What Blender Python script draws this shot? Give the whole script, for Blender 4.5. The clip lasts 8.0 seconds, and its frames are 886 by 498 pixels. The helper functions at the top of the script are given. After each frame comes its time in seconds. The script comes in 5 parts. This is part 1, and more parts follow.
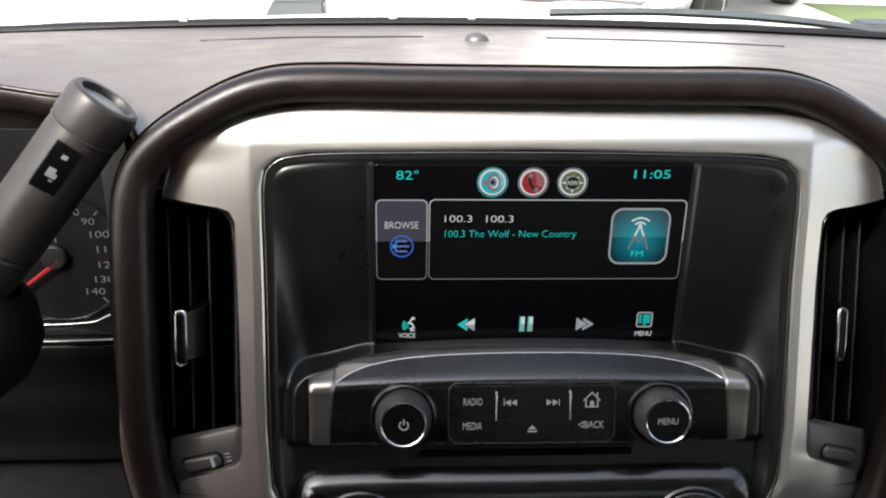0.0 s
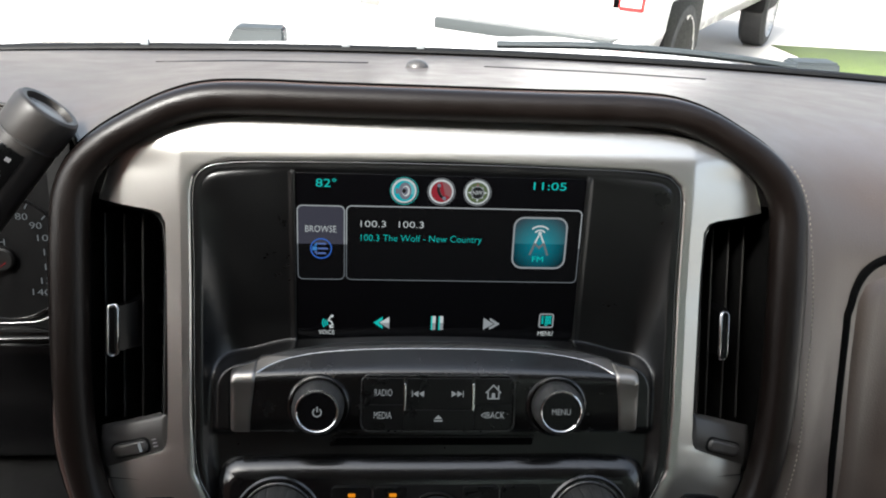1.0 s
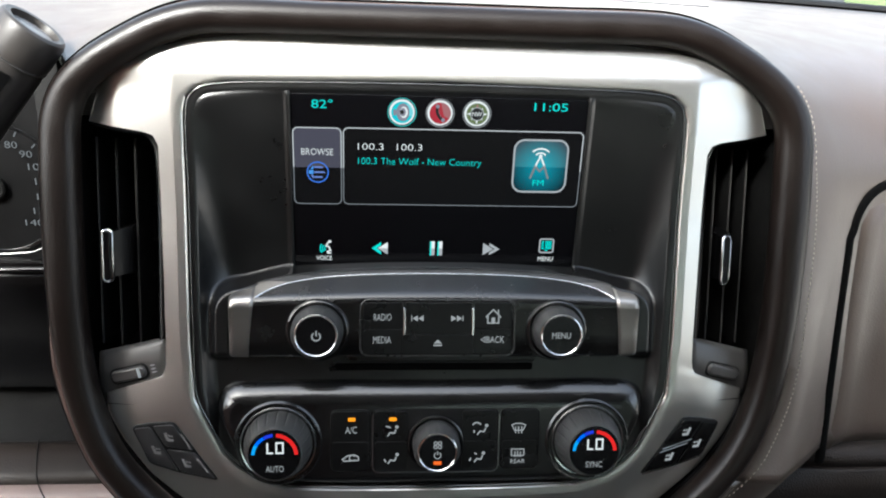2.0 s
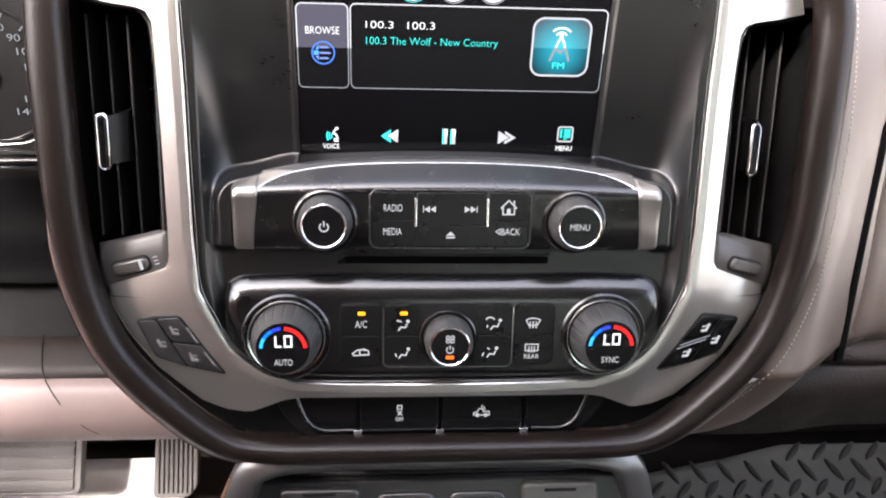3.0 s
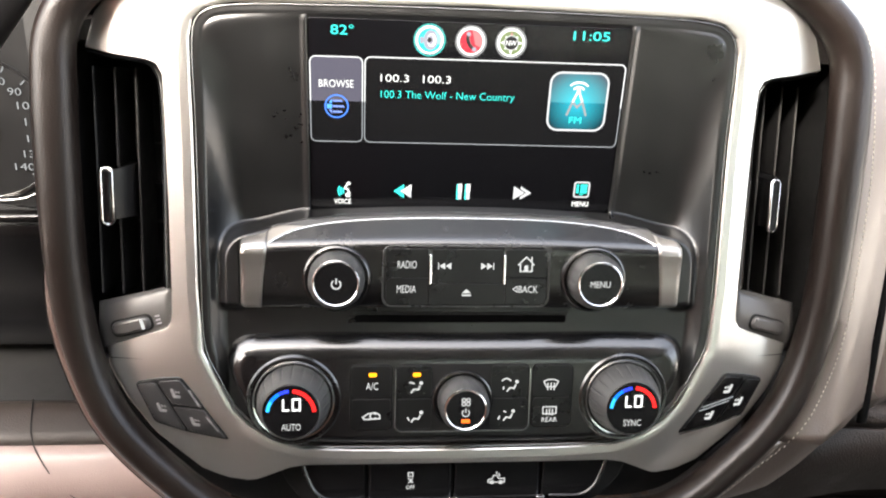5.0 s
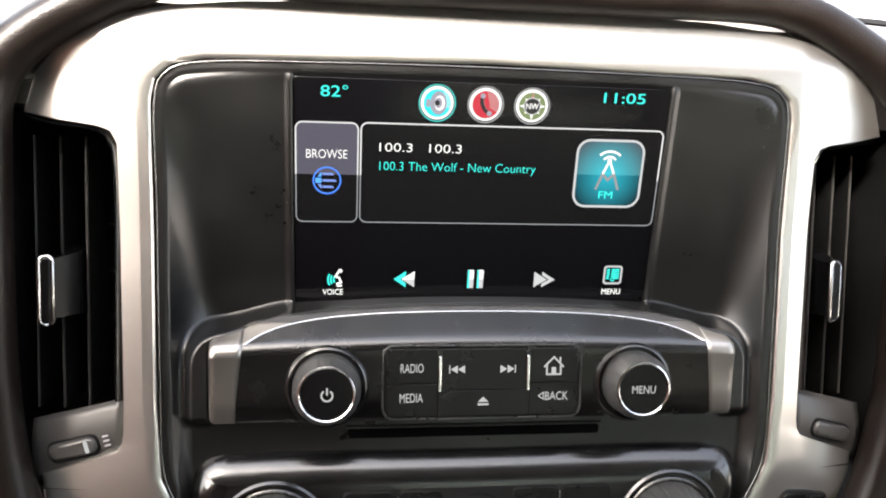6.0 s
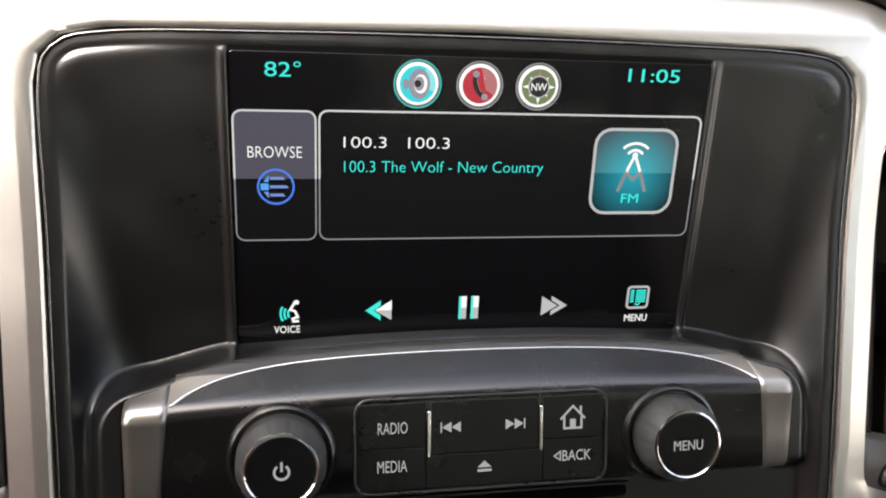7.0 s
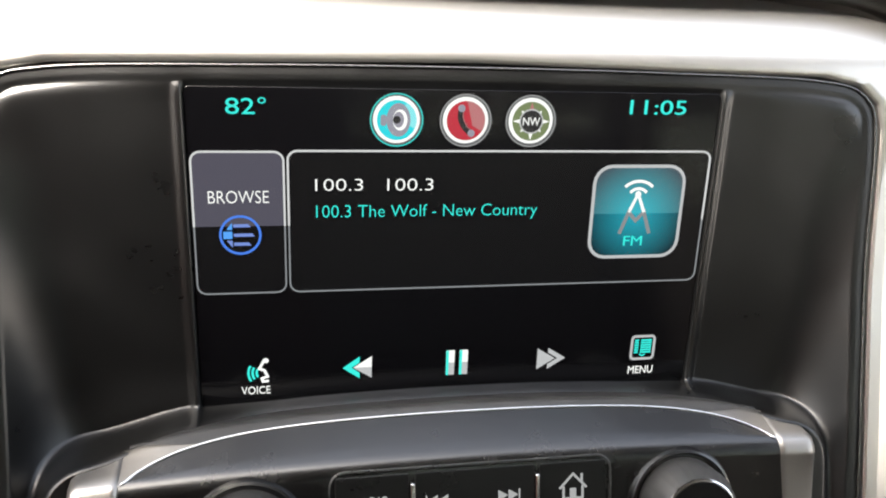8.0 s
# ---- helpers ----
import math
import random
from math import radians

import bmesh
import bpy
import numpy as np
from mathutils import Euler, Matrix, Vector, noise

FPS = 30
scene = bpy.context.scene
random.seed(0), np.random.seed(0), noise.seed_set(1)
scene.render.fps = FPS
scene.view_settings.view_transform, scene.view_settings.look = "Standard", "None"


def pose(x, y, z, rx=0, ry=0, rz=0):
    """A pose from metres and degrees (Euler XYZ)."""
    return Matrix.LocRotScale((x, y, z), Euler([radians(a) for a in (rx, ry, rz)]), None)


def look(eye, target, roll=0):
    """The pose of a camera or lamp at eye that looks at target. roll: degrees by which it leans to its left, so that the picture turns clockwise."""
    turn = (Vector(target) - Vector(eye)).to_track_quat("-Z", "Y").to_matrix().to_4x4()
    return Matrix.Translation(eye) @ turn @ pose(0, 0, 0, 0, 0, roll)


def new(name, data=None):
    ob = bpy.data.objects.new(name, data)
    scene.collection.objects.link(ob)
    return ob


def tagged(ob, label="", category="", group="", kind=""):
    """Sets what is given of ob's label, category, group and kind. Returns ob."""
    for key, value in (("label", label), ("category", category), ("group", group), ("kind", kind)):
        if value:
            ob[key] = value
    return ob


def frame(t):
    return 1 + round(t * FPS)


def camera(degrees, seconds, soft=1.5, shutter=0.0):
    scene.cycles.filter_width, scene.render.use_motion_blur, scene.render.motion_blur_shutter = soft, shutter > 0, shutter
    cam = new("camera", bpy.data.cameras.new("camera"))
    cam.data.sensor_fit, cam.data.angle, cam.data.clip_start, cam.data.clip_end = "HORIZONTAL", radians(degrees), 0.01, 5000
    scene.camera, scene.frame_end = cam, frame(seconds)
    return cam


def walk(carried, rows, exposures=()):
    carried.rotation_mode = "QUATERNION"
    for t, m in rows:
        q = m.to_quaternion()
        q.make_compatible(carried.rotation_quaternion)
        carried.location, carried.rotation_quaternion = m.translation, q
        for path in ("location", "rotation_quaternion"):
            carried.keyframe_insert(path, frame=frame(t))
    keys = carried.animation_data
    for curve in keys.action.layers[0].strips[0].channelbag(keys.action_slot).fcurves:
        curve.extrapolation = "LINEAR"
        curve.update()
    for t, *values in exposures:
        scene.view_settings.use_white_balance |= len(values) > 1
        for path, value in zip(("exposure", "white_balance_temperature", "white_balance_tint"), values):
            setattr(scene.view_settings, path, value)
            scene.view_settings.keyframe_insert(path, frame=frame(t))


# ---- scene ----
cam = camera(58.1, 8.0, soft=2.0, shutter=0.12)
PATH = [
    (0, (-0.073, -0.402, 1.41), (0.032, 1.379, 0.505), 1.5),
    (0.5, (-0.045, -0.425, 1.412), (0.084, 1.379, 0.558), 2.3),
    (1, (-0.037, -0.448, 1.414), (0.121, 1.365, 0.583), 3.1),
    (1.5, (-0.038, -0.449, 1.407), (0.138, 1.345, 0.541), 3.4),
    (1.7, (-0.038, -0.449, 1.403), (0.138, 1.33, 0.506), 3.2),
    (3, (-0.041, -0.435, 1.376), (0.118, 1.202, 0.237), 3.3),
    (3.5, (-0.044, -0.427, 1.359), (0.106, 1.12, 0.101), 3.4),
    (4, (-0.043, -0.421, 1.352), (0.104, 1.047, 0.002), 3.7),
    (4.5, (-0.043, -0.423, 1.36), (0.109, 1.12, 0.097), 3.3),
    (5, (-0.057, -0.422, 1.365), (0.14, 1.294, 0.357), 3.8),
    (5.2, (-0.059, -0.411, 1.362), (0.15, 1.335, 0.41), 3.8),
    (6.3, (-0.072, -0.327, 1.332), (0.246, 1.461, 0.495), 4.5),
    (6.5, (-0.073, -0.308, 1.327), (0.279, 1.474, 0.489), 4.6),
    (7, (-0.066, -0.274, 1.312), (0.297, 1.503, 0.47), 4.1),
    (7.5, (-0.055, -0.254, 1.308), (0.33, 1.52, 0.467), 4.0),
    (8, (-0.056, -0.244, 1.313), (0.312, 1.543, 0.494), 3.6),
]
EXPOSURES = [(0.0, 2.03, 6450, 8), (0.5, 1.93, 6350, 7), (1.0, 1.83, 6250, 6), (1.5, 1.98, 6050, 1), (3.0, 3.73, 6550, 16), (3.5, 3.7, 6600, 15), (4.0, 3.68, 6650, 11), (4.5, 3.88, 6800, 11), (5.0, 3.98, 6850, 10), (6.5, 3.01, 6850, 11), (7.0, 2.86, 6850, 11), (7.5, 3.06, 6750, 9), (8.0, 2.91, 6750, 9)]
walk(cam, [(t, look(eye, target, roll)) for t, eye, target, roll in PATH], EXPOSURES)

# ---- world, sun and exposure ----
world = bpy.data.worlds.new("sky")
scene.world = world
world.use_nodes = True
wn = world.node_tree.nodes
sky = wn.new("ShaderNodeTexSky")
sky.sky_type = "NISHITA"
sky.sun_disc = False
sky.sun_elevation = radians(44)
sky.sun_rotation = radians(-140.8)
sky.air_density, sky.dust_density, sky.ozone_density = 1.0, 6.0, 1.0
wn["Background"].inputs["Strength"].default_value = 0.15
haze = wn.new("ShaderNodeHueSaturation")
haze.inputs["Saturation"].default_value = 0.55
world.node_tree.links.new(sky.outputs[0], haze.inputs["Color"])
world.node_tree.links.new(haze.outputs[0], wn["Background"].inputs["Color"])
sun = new("sun", bpy.data.lights.new("sun", "SUN"))
sun.data.energy, sun.data.angle, sun.data.color = 3.2, radians(12), (1.0, 0.94, 0.88)
sun.matrix_world = look((-4, -4.9, 6.1), (0, 0, 0))

# ---- materials ----
MM = 0.001
DISPLAY = 0.155


def material(name, color, rough=0.5, metal=0.0, spec=0.5, coat=0.0):
    m = bpy.data.materials.new(name)
    m.use_nodes = True
    b = m.node_tree.nodes["Principled BSDF"]
    b.inputs["Base Color"].default_value = (*color, 1)
    b.inputs["Roughness"].default_value = rough
    b.inputs["Metallic"].default_value = metal
    b.inputs["Specular IOR Level"].default_value = spec
    b.inputs["Coat Weight"].default_value = coat
    return m


def node(m, kind, **values):
    n = m.node_tree.nodes.new(kind)
    for key, value in values.items():
        n.inputs[key.replace("_", " ")].default_value = value
    return n


def wire(m, a, out, b, into):
    m.node_tree.links.new(a.outputs[out], b.inputs[into])


def coords(m, scale=(1, 1, 1)):
    tc, mp = node(m, "ShaderNodeTexCoord"), node(m, "ShaderNodeMapping")
    mp.inputs["Scale"].default_value = scale
    wire(m, tc, "Object", mp, "Vector")
    return mp


def vary(m, scale, amount, detail=4.0, stretch=(1, 1, 1)):
    """Base colour and roughness that change softly with a noise."""
    b = m.node_tree.nodes["Principled BSDF"]
    base = b.inputs["Base Color"].default_value[:]
    rough = b.inputs["Roughness"].default_value
    tex = node(m, "ShaderNodeTexNoise", Scale=scale, Detail=detail, Roughness=0.6)
    wire(m, coords(m, stretch), "Vector", tex, "Vector")
    mix = m.node_tree.nodes.new("ShaderNodeMix")
    mix.data_type = "RGBA"
    mix.inputs["A"].default_value = (*[c * (1 - amount) for c in base[:3]], 1)
    mix.inputs["B"].default_value = (*[min(1, c * (1 + amount)) for c in base[:3]], 1)
    wire(m, tex, "Fac", mix, "Factor")
    wire(m, mix, "Result", b, "Base Color")
    rg = node(m, "ShaderNodeMapRange", From_Min=0.3, From_Max=0.7, To_Min=max(0.03, rough * 0.82), To_Max=min(1, rough * 1.18))
    wire(m, tex, "Fac", rg, "Value")
    wire(m, rg, "Result", b, "Roughness")
    return m


def relief(m, scale, strength, distance, kind="noise", stretch=(1, 1, 1)):
    b = m.node_tree.nodes["Principled BSDF"]
    if kind == "grain":
        tex = node(m, "ShaderNodeTexVoronoi", Scale=scale)
        tex.feature = "DISTANCE_TO_EDGE"
        out = "Distance"
    else:
        tex = node(m, "ShaderNodeTexNoise", Scale=scale, Detail=3.0)
        out = "Fac"
    wire(m, coords(m, stretch), "Vector", tex, "Vector")
    bump = node(m, "ShaderNodeBump", Strength=strength, Distance=distance)
    wire(m, tex, out, bump, "Height")
    wire(m, bump, "Normal", b, "Normal")
    return m


def glow(name, color, strength=1.0):
    m = bpy.data.materials.new(name)
    m.use_nodes = True
    b = m.node_tree.nodes["Principled BSDF"]
    b.inputs["Base Color"].default_value = (0.003, 0.003, 0.003, 1)
    b.inputs["Roughness"].default_value = 0.12
    b.inputs["Specular IOR Level"].default_value = 0.25
    b.inputs["Emission Color"].default_value = (*color, 1)
    b.inputs["Emission Strength"].default_value = strength * DISPLAY
    return m


BLACK = relief(vary(material("black satin plastic", (0.003, 0.003, 0.0032), 0.21, spec=0.85), 60, 0.25), 1800, 0.04, 0.0002)
LINER = relief(vary(material("charcoal soft plastic", (0.003, 0.0031, 0.0032), 0.32, spec=0.65), 40, 0.15), 1500, 0.05, 0.0002)
DEEP = vary(material("matt black plastic", (0.004, 0.004, 0.004), 0.6, spec=0.2), 60, 0.3)
PIANO = vary(material("gloss black plastic", (0.003, 0.003, 0.0033), 0.22, spec=0.22), 30, 0.2)
RADIOBODY = relief(vary(material("charcoal satin radio plastic", (0.0028, 0.0028, 0.0028), 0.25, spec=0.85), 60, 0.2), 1800, 0.04, 0.0002)
BUTTON = relief(vary(material("black button plastic", (0.003, 0.003, 0.0032), 0.30, spec=0.32), 80, 0.2), 2200, 0.05, 0.0002)
GREYKNOB = relief(vary(material("grey rubberised knob", (0.033, 0.033, 0.0325), 0.38, spec=0.6), 120, 0.3), 2500, 0.25, 0.0003)
SILVER = material("silver trim paint", (0.74, 0.715, 0.68), 0.30, metal=0.94)
cloud = node(SILVER, "ShaderNodeTexNoise", Scale=9.0, Detail=1.0)
wire(SILVER, coords(SILVER), "Vector", cloud, "Vector")
tone = node(SILVER, "ShaderNodeMix")
tone.data_type = "RGBA"
tone.inputs["A"].default_value, tone.inputs["B"].default_value = (0.565, 0.552, 0.522, 1), (0.595, 0.586, 0.556, 1)
wire(SILVER, cloud, "Fac", tone, "Factor")
wire(SILVER, tone, "Result", SILVER.node_tree.nodes["Principled BSDF"], "Base Color")
# Grey in place of silver, for the dark reflection along the radio's top.
DIMTRIM = relief(vary(material("silver trim greyed for its dark reflection", (0.035, 0.035, 0.035), 0.34), 60, 0.15), 1600, 0.06, 0.0002)
CAPSILVER = vary(material("satin silver cap", (0.31, 0.295, 0.275), 0.34, metal=0.9), 10, 0.04, 1)
SOFTBLACK = relief(vary(material("soft black cap rubber", (0.018, 0.018, 0.018), 0.30, spec=0.8), 60, 0.2), 1500, 0.06, 0.0002)
OUTLETGREY = relief(vary(material("charcoal outlet panel plastic", (0.016, 0.016, 0.0165), 0.36, spec=0.6), 60, 0.2), 1600, 0.05, 0.0002)
# Colour of the unseen west wall, chosen to warm the silver's reflections.
TAN = vary(material("brown wall that warms reflections", (0.31, 0.155, 0.108), 0.6), 8, 0.2)
CLOSER = relief(vary(material("satin dark grey closer plastic", (0.042, 0.040, 0.038), 0.36), 60, 0.15), 1600, 0.1, 0.0002)
CHROME = material("bright chrome", (0.68, 0.68, 0.68), 0.14, metal=1.0)
EDGEGREY = material("satin edge metal", (0.24, 0.24, 0.235), 0.26, metal=1.0)
LEATHER = relief(vary(material("dark cocoa leather", (0.0066, 0.0045, 0.0037), 0.34, spec=0.30), 50, 0.25), 640, 0.24, 0.0005, "grain")
PAD = relief(vary(material("taupe soft dash skin", (0.070, 0.053, 0.0435), 0.34, spec=0.7), 24, 0.12), 520, 0.24, 0.0005, "grain")
COCOAWELT = relief(vary(material("brown leather welt", (0.060, 0.040, 0.034), 0.42, spec=0.4), 50, 0.2), 620, 0.15, 0.0004, "grain")
KNEE = relief(vary(material("taupe knee panel skin", (0.19, 0.142, 0.130), 0.45), 20, 0.12), 700, 0.25, 0.0005, "grain")
THREAD = material("pale grey thread", (0.34, 0.30, 0.25), 0.8)
# Grained knee crest, with the shade on it put into the colour.
CRESTSHADE = relief(vary(material("grained knee skin darkened for shade", (0.014, 0.0105, 0.0088), 0.5, spec=0.25), 30, 0.2), 560, 0.30, 0.0006, "grain")
# Darker copy of the taupe dash skin; footwell shade is in its colour.
SHADEPAD = relief(vary(material("taupe dash skin darkened for shade", (0.017, 0.013, 0.0108), 0.55, spec=0.2), 24, 0.15), 480, 0.6, 0.0008, "grain")
DIALBLACK = vary(material("matt black dial plastic", (0.0022, 0.0022, 0.0024), 0.55, spec=0.12), 60, 0.2)
# Near black that paints the shade inside door gap, seam and disc slot.
GAPSHADE = material("near black for shade in gaps", (0.002, 0.002, 0.002), 0.9, spec=0.05)
# Copper tone that stands for light caught on the brown console edge.
EDGEGLEAM = vary(material("copper brown for light on an edge", (0.20, 0.11, 0.07), 0.35), 40, 0.15)
RUBBER = relief(vary(material("worn grey rubber mat", (0.165, 0.157, 0.134), 0.5), 14, 0.3), 350, 0.25, 0.0006)
LUGRUBBER = relief(vary(material("dark worn rubber", (0.055, 0.052, 0.044), 0.38), 14, 0.3), 350, 0.2, 0.0005)
RIB = relief(vary(material("dark grey pedal rubber", (0.07, 0.064, 0.061), 0.6), 60, 0.3), 900, 0.2, 0.0004)
PAPER = relief(vary(material("white paper", (0.80, 0.79, 0.77), 0.85), 12, 0.03), 30, 0.1, 0.002)
INK = material("faded grey ink", (0.16, 0.16, 0.17), 0.8)
CARPET = relief(vary(material("dark brown carpet", (0.026, 0.021, 0.018), 0.95, spec=0.1), 200, 0.4), 1500, 0.6, 0.002)
SIDE = relief(vary(material("brown console plastic", (0.22, 0.145, 0.11), 0.45), 25, 0.2), 900, 0.2, 0.0004)
GLASS = material("dark display glass", (0.002, 0.002, 0.0025), 0.10, spec=0.3)
# Legends and the vent wheel mark are given a faint glow of their own.
LEGEND = glow("pale legend with its own glow", (0.75, 0.78, 0.80), 0.46)
SPEAKER = glow("deep cyan display light", (0.02, 0.60, 0.68), 1.0)
DIMPRINT = material("dim grey printed legend", (0.12, 0.12, 0.12), 0.6)
VENTGREY = vary(material("dark grey exterior rubber", (0.030, 0.036, 0.038), 0.5), 30, 0.25)
PRINT = material("grey printed legend", (0.25, 0.25, 0.26), 0.6)
CYAN = glow("cyan display light", (0.03, 0.78, 0.70), 1.0)
WHITE = glow("white display light", (0.92, 0.95, 0.95), 1.0)
SOFTWHITE = glow("dim white display light", (0.45, 0.47, 0.49), 1.0)
LINE = glow("white outline display light", (0.75, 0.78, 0.8), 0.8)
LINEDIM = glow("grey outline display light", (0.22, 0.24, 0.26), 1.0)
PLUM = glow("dim violet display light", (0.072, 0.071, 0.098), 1.0)
NIGHT = glow("near black display light", (0.001, 0.0012, 0.002), 1.0)
BLUE = glow("blue display light", (0.06, 0.20, 0.75), 1.0)
SKYBLUE = glow("sky blue display light", (0.08, 0.33, 0.85), 1.0)
PALEBLUE = glow("pale blue display light", (0.16, 0.25, 0.62), 1.0)


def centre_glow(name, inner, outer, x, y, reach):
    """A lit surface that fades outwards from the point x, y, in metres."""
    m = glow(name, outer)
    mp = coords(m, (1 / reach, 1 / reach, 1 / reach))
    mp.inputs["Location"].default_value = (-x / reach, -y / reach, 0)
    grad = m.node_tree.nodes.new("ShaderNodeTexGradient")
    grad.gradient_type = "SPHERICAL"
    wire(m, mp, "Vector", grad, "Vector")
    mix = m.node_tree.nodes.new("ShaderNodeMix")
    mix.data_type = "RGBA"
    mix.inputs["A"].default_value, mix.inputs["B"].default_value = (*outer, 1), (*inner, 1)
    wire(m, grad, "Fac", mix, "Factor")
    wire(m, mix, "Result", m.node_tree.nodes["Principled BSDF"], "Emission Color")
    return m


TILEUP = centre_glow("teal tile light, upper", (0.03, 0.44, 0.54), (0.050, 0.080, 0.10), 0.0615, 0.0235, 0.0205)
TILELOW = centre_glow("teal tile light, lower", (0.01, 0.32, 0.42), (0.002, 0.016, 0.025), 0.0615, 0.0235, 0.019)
CRIMSON = glow("crimson display light", (0.45, 0.03, 0.05), 1.0)
MOSS = glow("moss green display light", (0.16, 0.21, 0.10), 1.0)
HALOCYAN = glow("cyan halo display light", (0.04, 0.55, 0.52), 1.0)
HALOGREY = glow("grey halo display light", (0.28, 0.29, 0.30), 1.0)
RINGSHADE = glow("ring shade display light", (0.13, 0.14, 0.15), 1.0)
SPEAKERPALE = glow("pale cyan display light", (0.22, 0.72, 0.78), 1.0)
SLATEGREY = glow("lilac grey display light", (0.27, 0.27, 0.33), 1.0)
ROSE = glow("rose grey display light", (0.42, 0.16, 0.17), 1.0)
CHARCOAL = glow("charcoal display light", (0.02, 0.02, 0.022), 1.0)
AMBER = glow("amber indicator light", (1.0, 0.33, 0.01), 1.3)
ORANGE = glow("orange indicator light", (1.0, 0.16, 0.02), 1.0)
COLD = glow("blue arc light", (0.0, 0.16, 1.0), 1.0)
SKYARC = glow("pale blue arc light", (0.02, 0.42, 1.0), 1.0)
DEEPCOLD = glow("deep blue arc light", (0.02, 0.05, 0.75), 1.0)
WARM = glow("red arc light", (0.85, 0.02, 0.02), 1.0)
NEEDLE = glow("red needle light", (0.9, 0.02, 0.03), 0.9)
DIALTEXT = glow("pale dial numerals", (0.55, 0.58, 0.6), 0.38)
PAINT = vary(material("white car paint", (0.80, 0.80, 0.79), 0.25, coat=0.6), 3, 0.02)
TRIMGREY = vary(material("grey exterior rubber", (0.26, 0.28, 0.29), 0.5), 30, 0.2)
TYRE = vary(material("black tyre rubber", (0.03, 0.03, 0.03), 0.7), 20, 0.3)
ALLOY = vary(material("wheel alloy", (0.55, 0.55, 0.56), 0.3, metal=0.9), 30, 0.1)
LAMPRED = vary(material("red lamp plastic", (0.55, 0.02, 0.02), 0.2, coat=0.5), 20, 0.1)
LAMPWHITE = vary(material("clear lamp plastic", (0.75, 0.72, 0.72), 0.2, coat=0.5), 20, 0.05)
CONCRETE = relief(vary(material("pale concrete", (0.42, 0.40, 0.37), 0.9), 0.9, 0.18, 8), 40, 0.3, 0.004)
GRASS = relief(vary(material("mown grass", (0.12, 0.165, 0.05), 0.9), 6, 0.4, 8), 60, 0.8, 0.03)
SHELL = vary(material("grey lining toned down for contrast", (0.13, 0.124, 0.115), 0.8), 6, 0.1)
REARBROWN = vary(material("dark brown wall for reflections", (0.075, 0.036, 0.026), 0.6), 8, 0.2)
SMOKED = material("smoked glass of the added panes", (0.21, 0.24, 0.215), 0.0)
SMOKED.node_tree.nodes["Principled BSDF"].inputs["Transmission Weight"].default_value = 1.0
REARSHELL = vary(material("grey taupe wall for reflections", (0.09, 0.087, 0.075), 0.7), 8, 0.2)
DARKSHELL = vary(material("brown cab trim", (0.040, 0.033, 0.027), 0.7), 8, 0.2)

# ---- mesh helpers; lengths in millimetres in the frame of the parent ----
FACE = pose(0, -0.0298, 1.165, 69)
SCREEN = pose(0, -0.0051, 1.19, 83.16)
OUTLET = pose(0, -0.098, 0.945, 60)
CAB = pose(0, 0, 0)


def thing(name, m, label, category, group="", kind=""):
    ob = new(name)
    ob.empty_display_size = 0.02
    ob.matrix_world = m
    return tagged(ob, label, category, group, kind)


def finish(ob, mat, parent, label, angle=38):
    me = ob.data
    me.materials.clear()
    me.materials.append(mat)
    me.polygons.foreach_set("use_smooth", [True] * len(me.polygons))
    me.set_sharp_from_angle(angle=radians(angle))
    if parent is not None:
        ob.parent = parent
    if label:
        ob["label"] = label
    return ob


def solid(name, verts, faces, mat, parent, label="", angle=38):
    me = bpy.data.meshes.new(name)
    me.from_pydata([(x * MM, y * MM, z * MM) for x, y, z in verts], [], faces)
    bm = bmesh.new()
    bm.from_mesh(me)
    bmesh.ops.remove_doubles(bm, verts=bm.verts, dist=1e-6)
    bmesh.ops.recalc_face_normals(bm, faces=bm.faces)
    bm.to_mesh(me)
    bm.free()
    return finish(new(name, me), mat, parent, label, angle)


def part(name, bm, mat, parent, label="", angle=38):
    me = bpy.data.meshes.new(name)
    bmesh.ops.scale(bm, vec=(MM, MM, MM), verts=bm.verts)
    bmesh.ops.recalc_face_normals(bm, faces=bm.faces)
    bm.to_mesh(me)
    bm.free()
    return finish(new(name, me), mat, parent, label, angle)


def sheet(name, rows, mat, parent, label="", closed=False, thick=0.0, angle=50):
    """A grid skin through rows of points; thick gives it a back."""
    n = len(rows[0])
    verts = [p for row in rows for p in row]
    faces = []
    for i in range(len(rows) - 1):
        for j in range(n if closed else n - 1):
            k = (j + 1) % n
            faces.append((i * n + j, i * n + k, (i + 1) * n + k, (i + 1) * n + j))
    ob = solid(name, verts, faces, mat, parent, label, angle)
    if thick:
        mod = ob.modifiers.new("thickness", "SOLIDIFY")
        mod.thickness, mod.offset = thick * MM, -1
    return ob


def rrect(x0, y0, x1, y1, r, n=5):
    r = min(r, abs(x1 - x0) / 2 - 0.01, abs(y1 - y0) / 2 - 0.01)
    pts = []
    for cx, cy, a in ((x1 - r, y1 - r, 0), (x0 + r, y1 - r, 90), (x0 + r, y0 + r, 180), (x1 - r, y0 + r, 270)):
        for i in range(n + 1):
            t = radians(a + 90 * i / n)
            pts.append((cx + r * math.cos(t), cy + r * math.sin(t)))
    return pts


def circle(cx, cy, r, n=48):
    return [(cx + r * math.cos(2 * math.pi * i / n), cy + r * math.sin(2 * math.pi * i / n)) for i in range(n)]


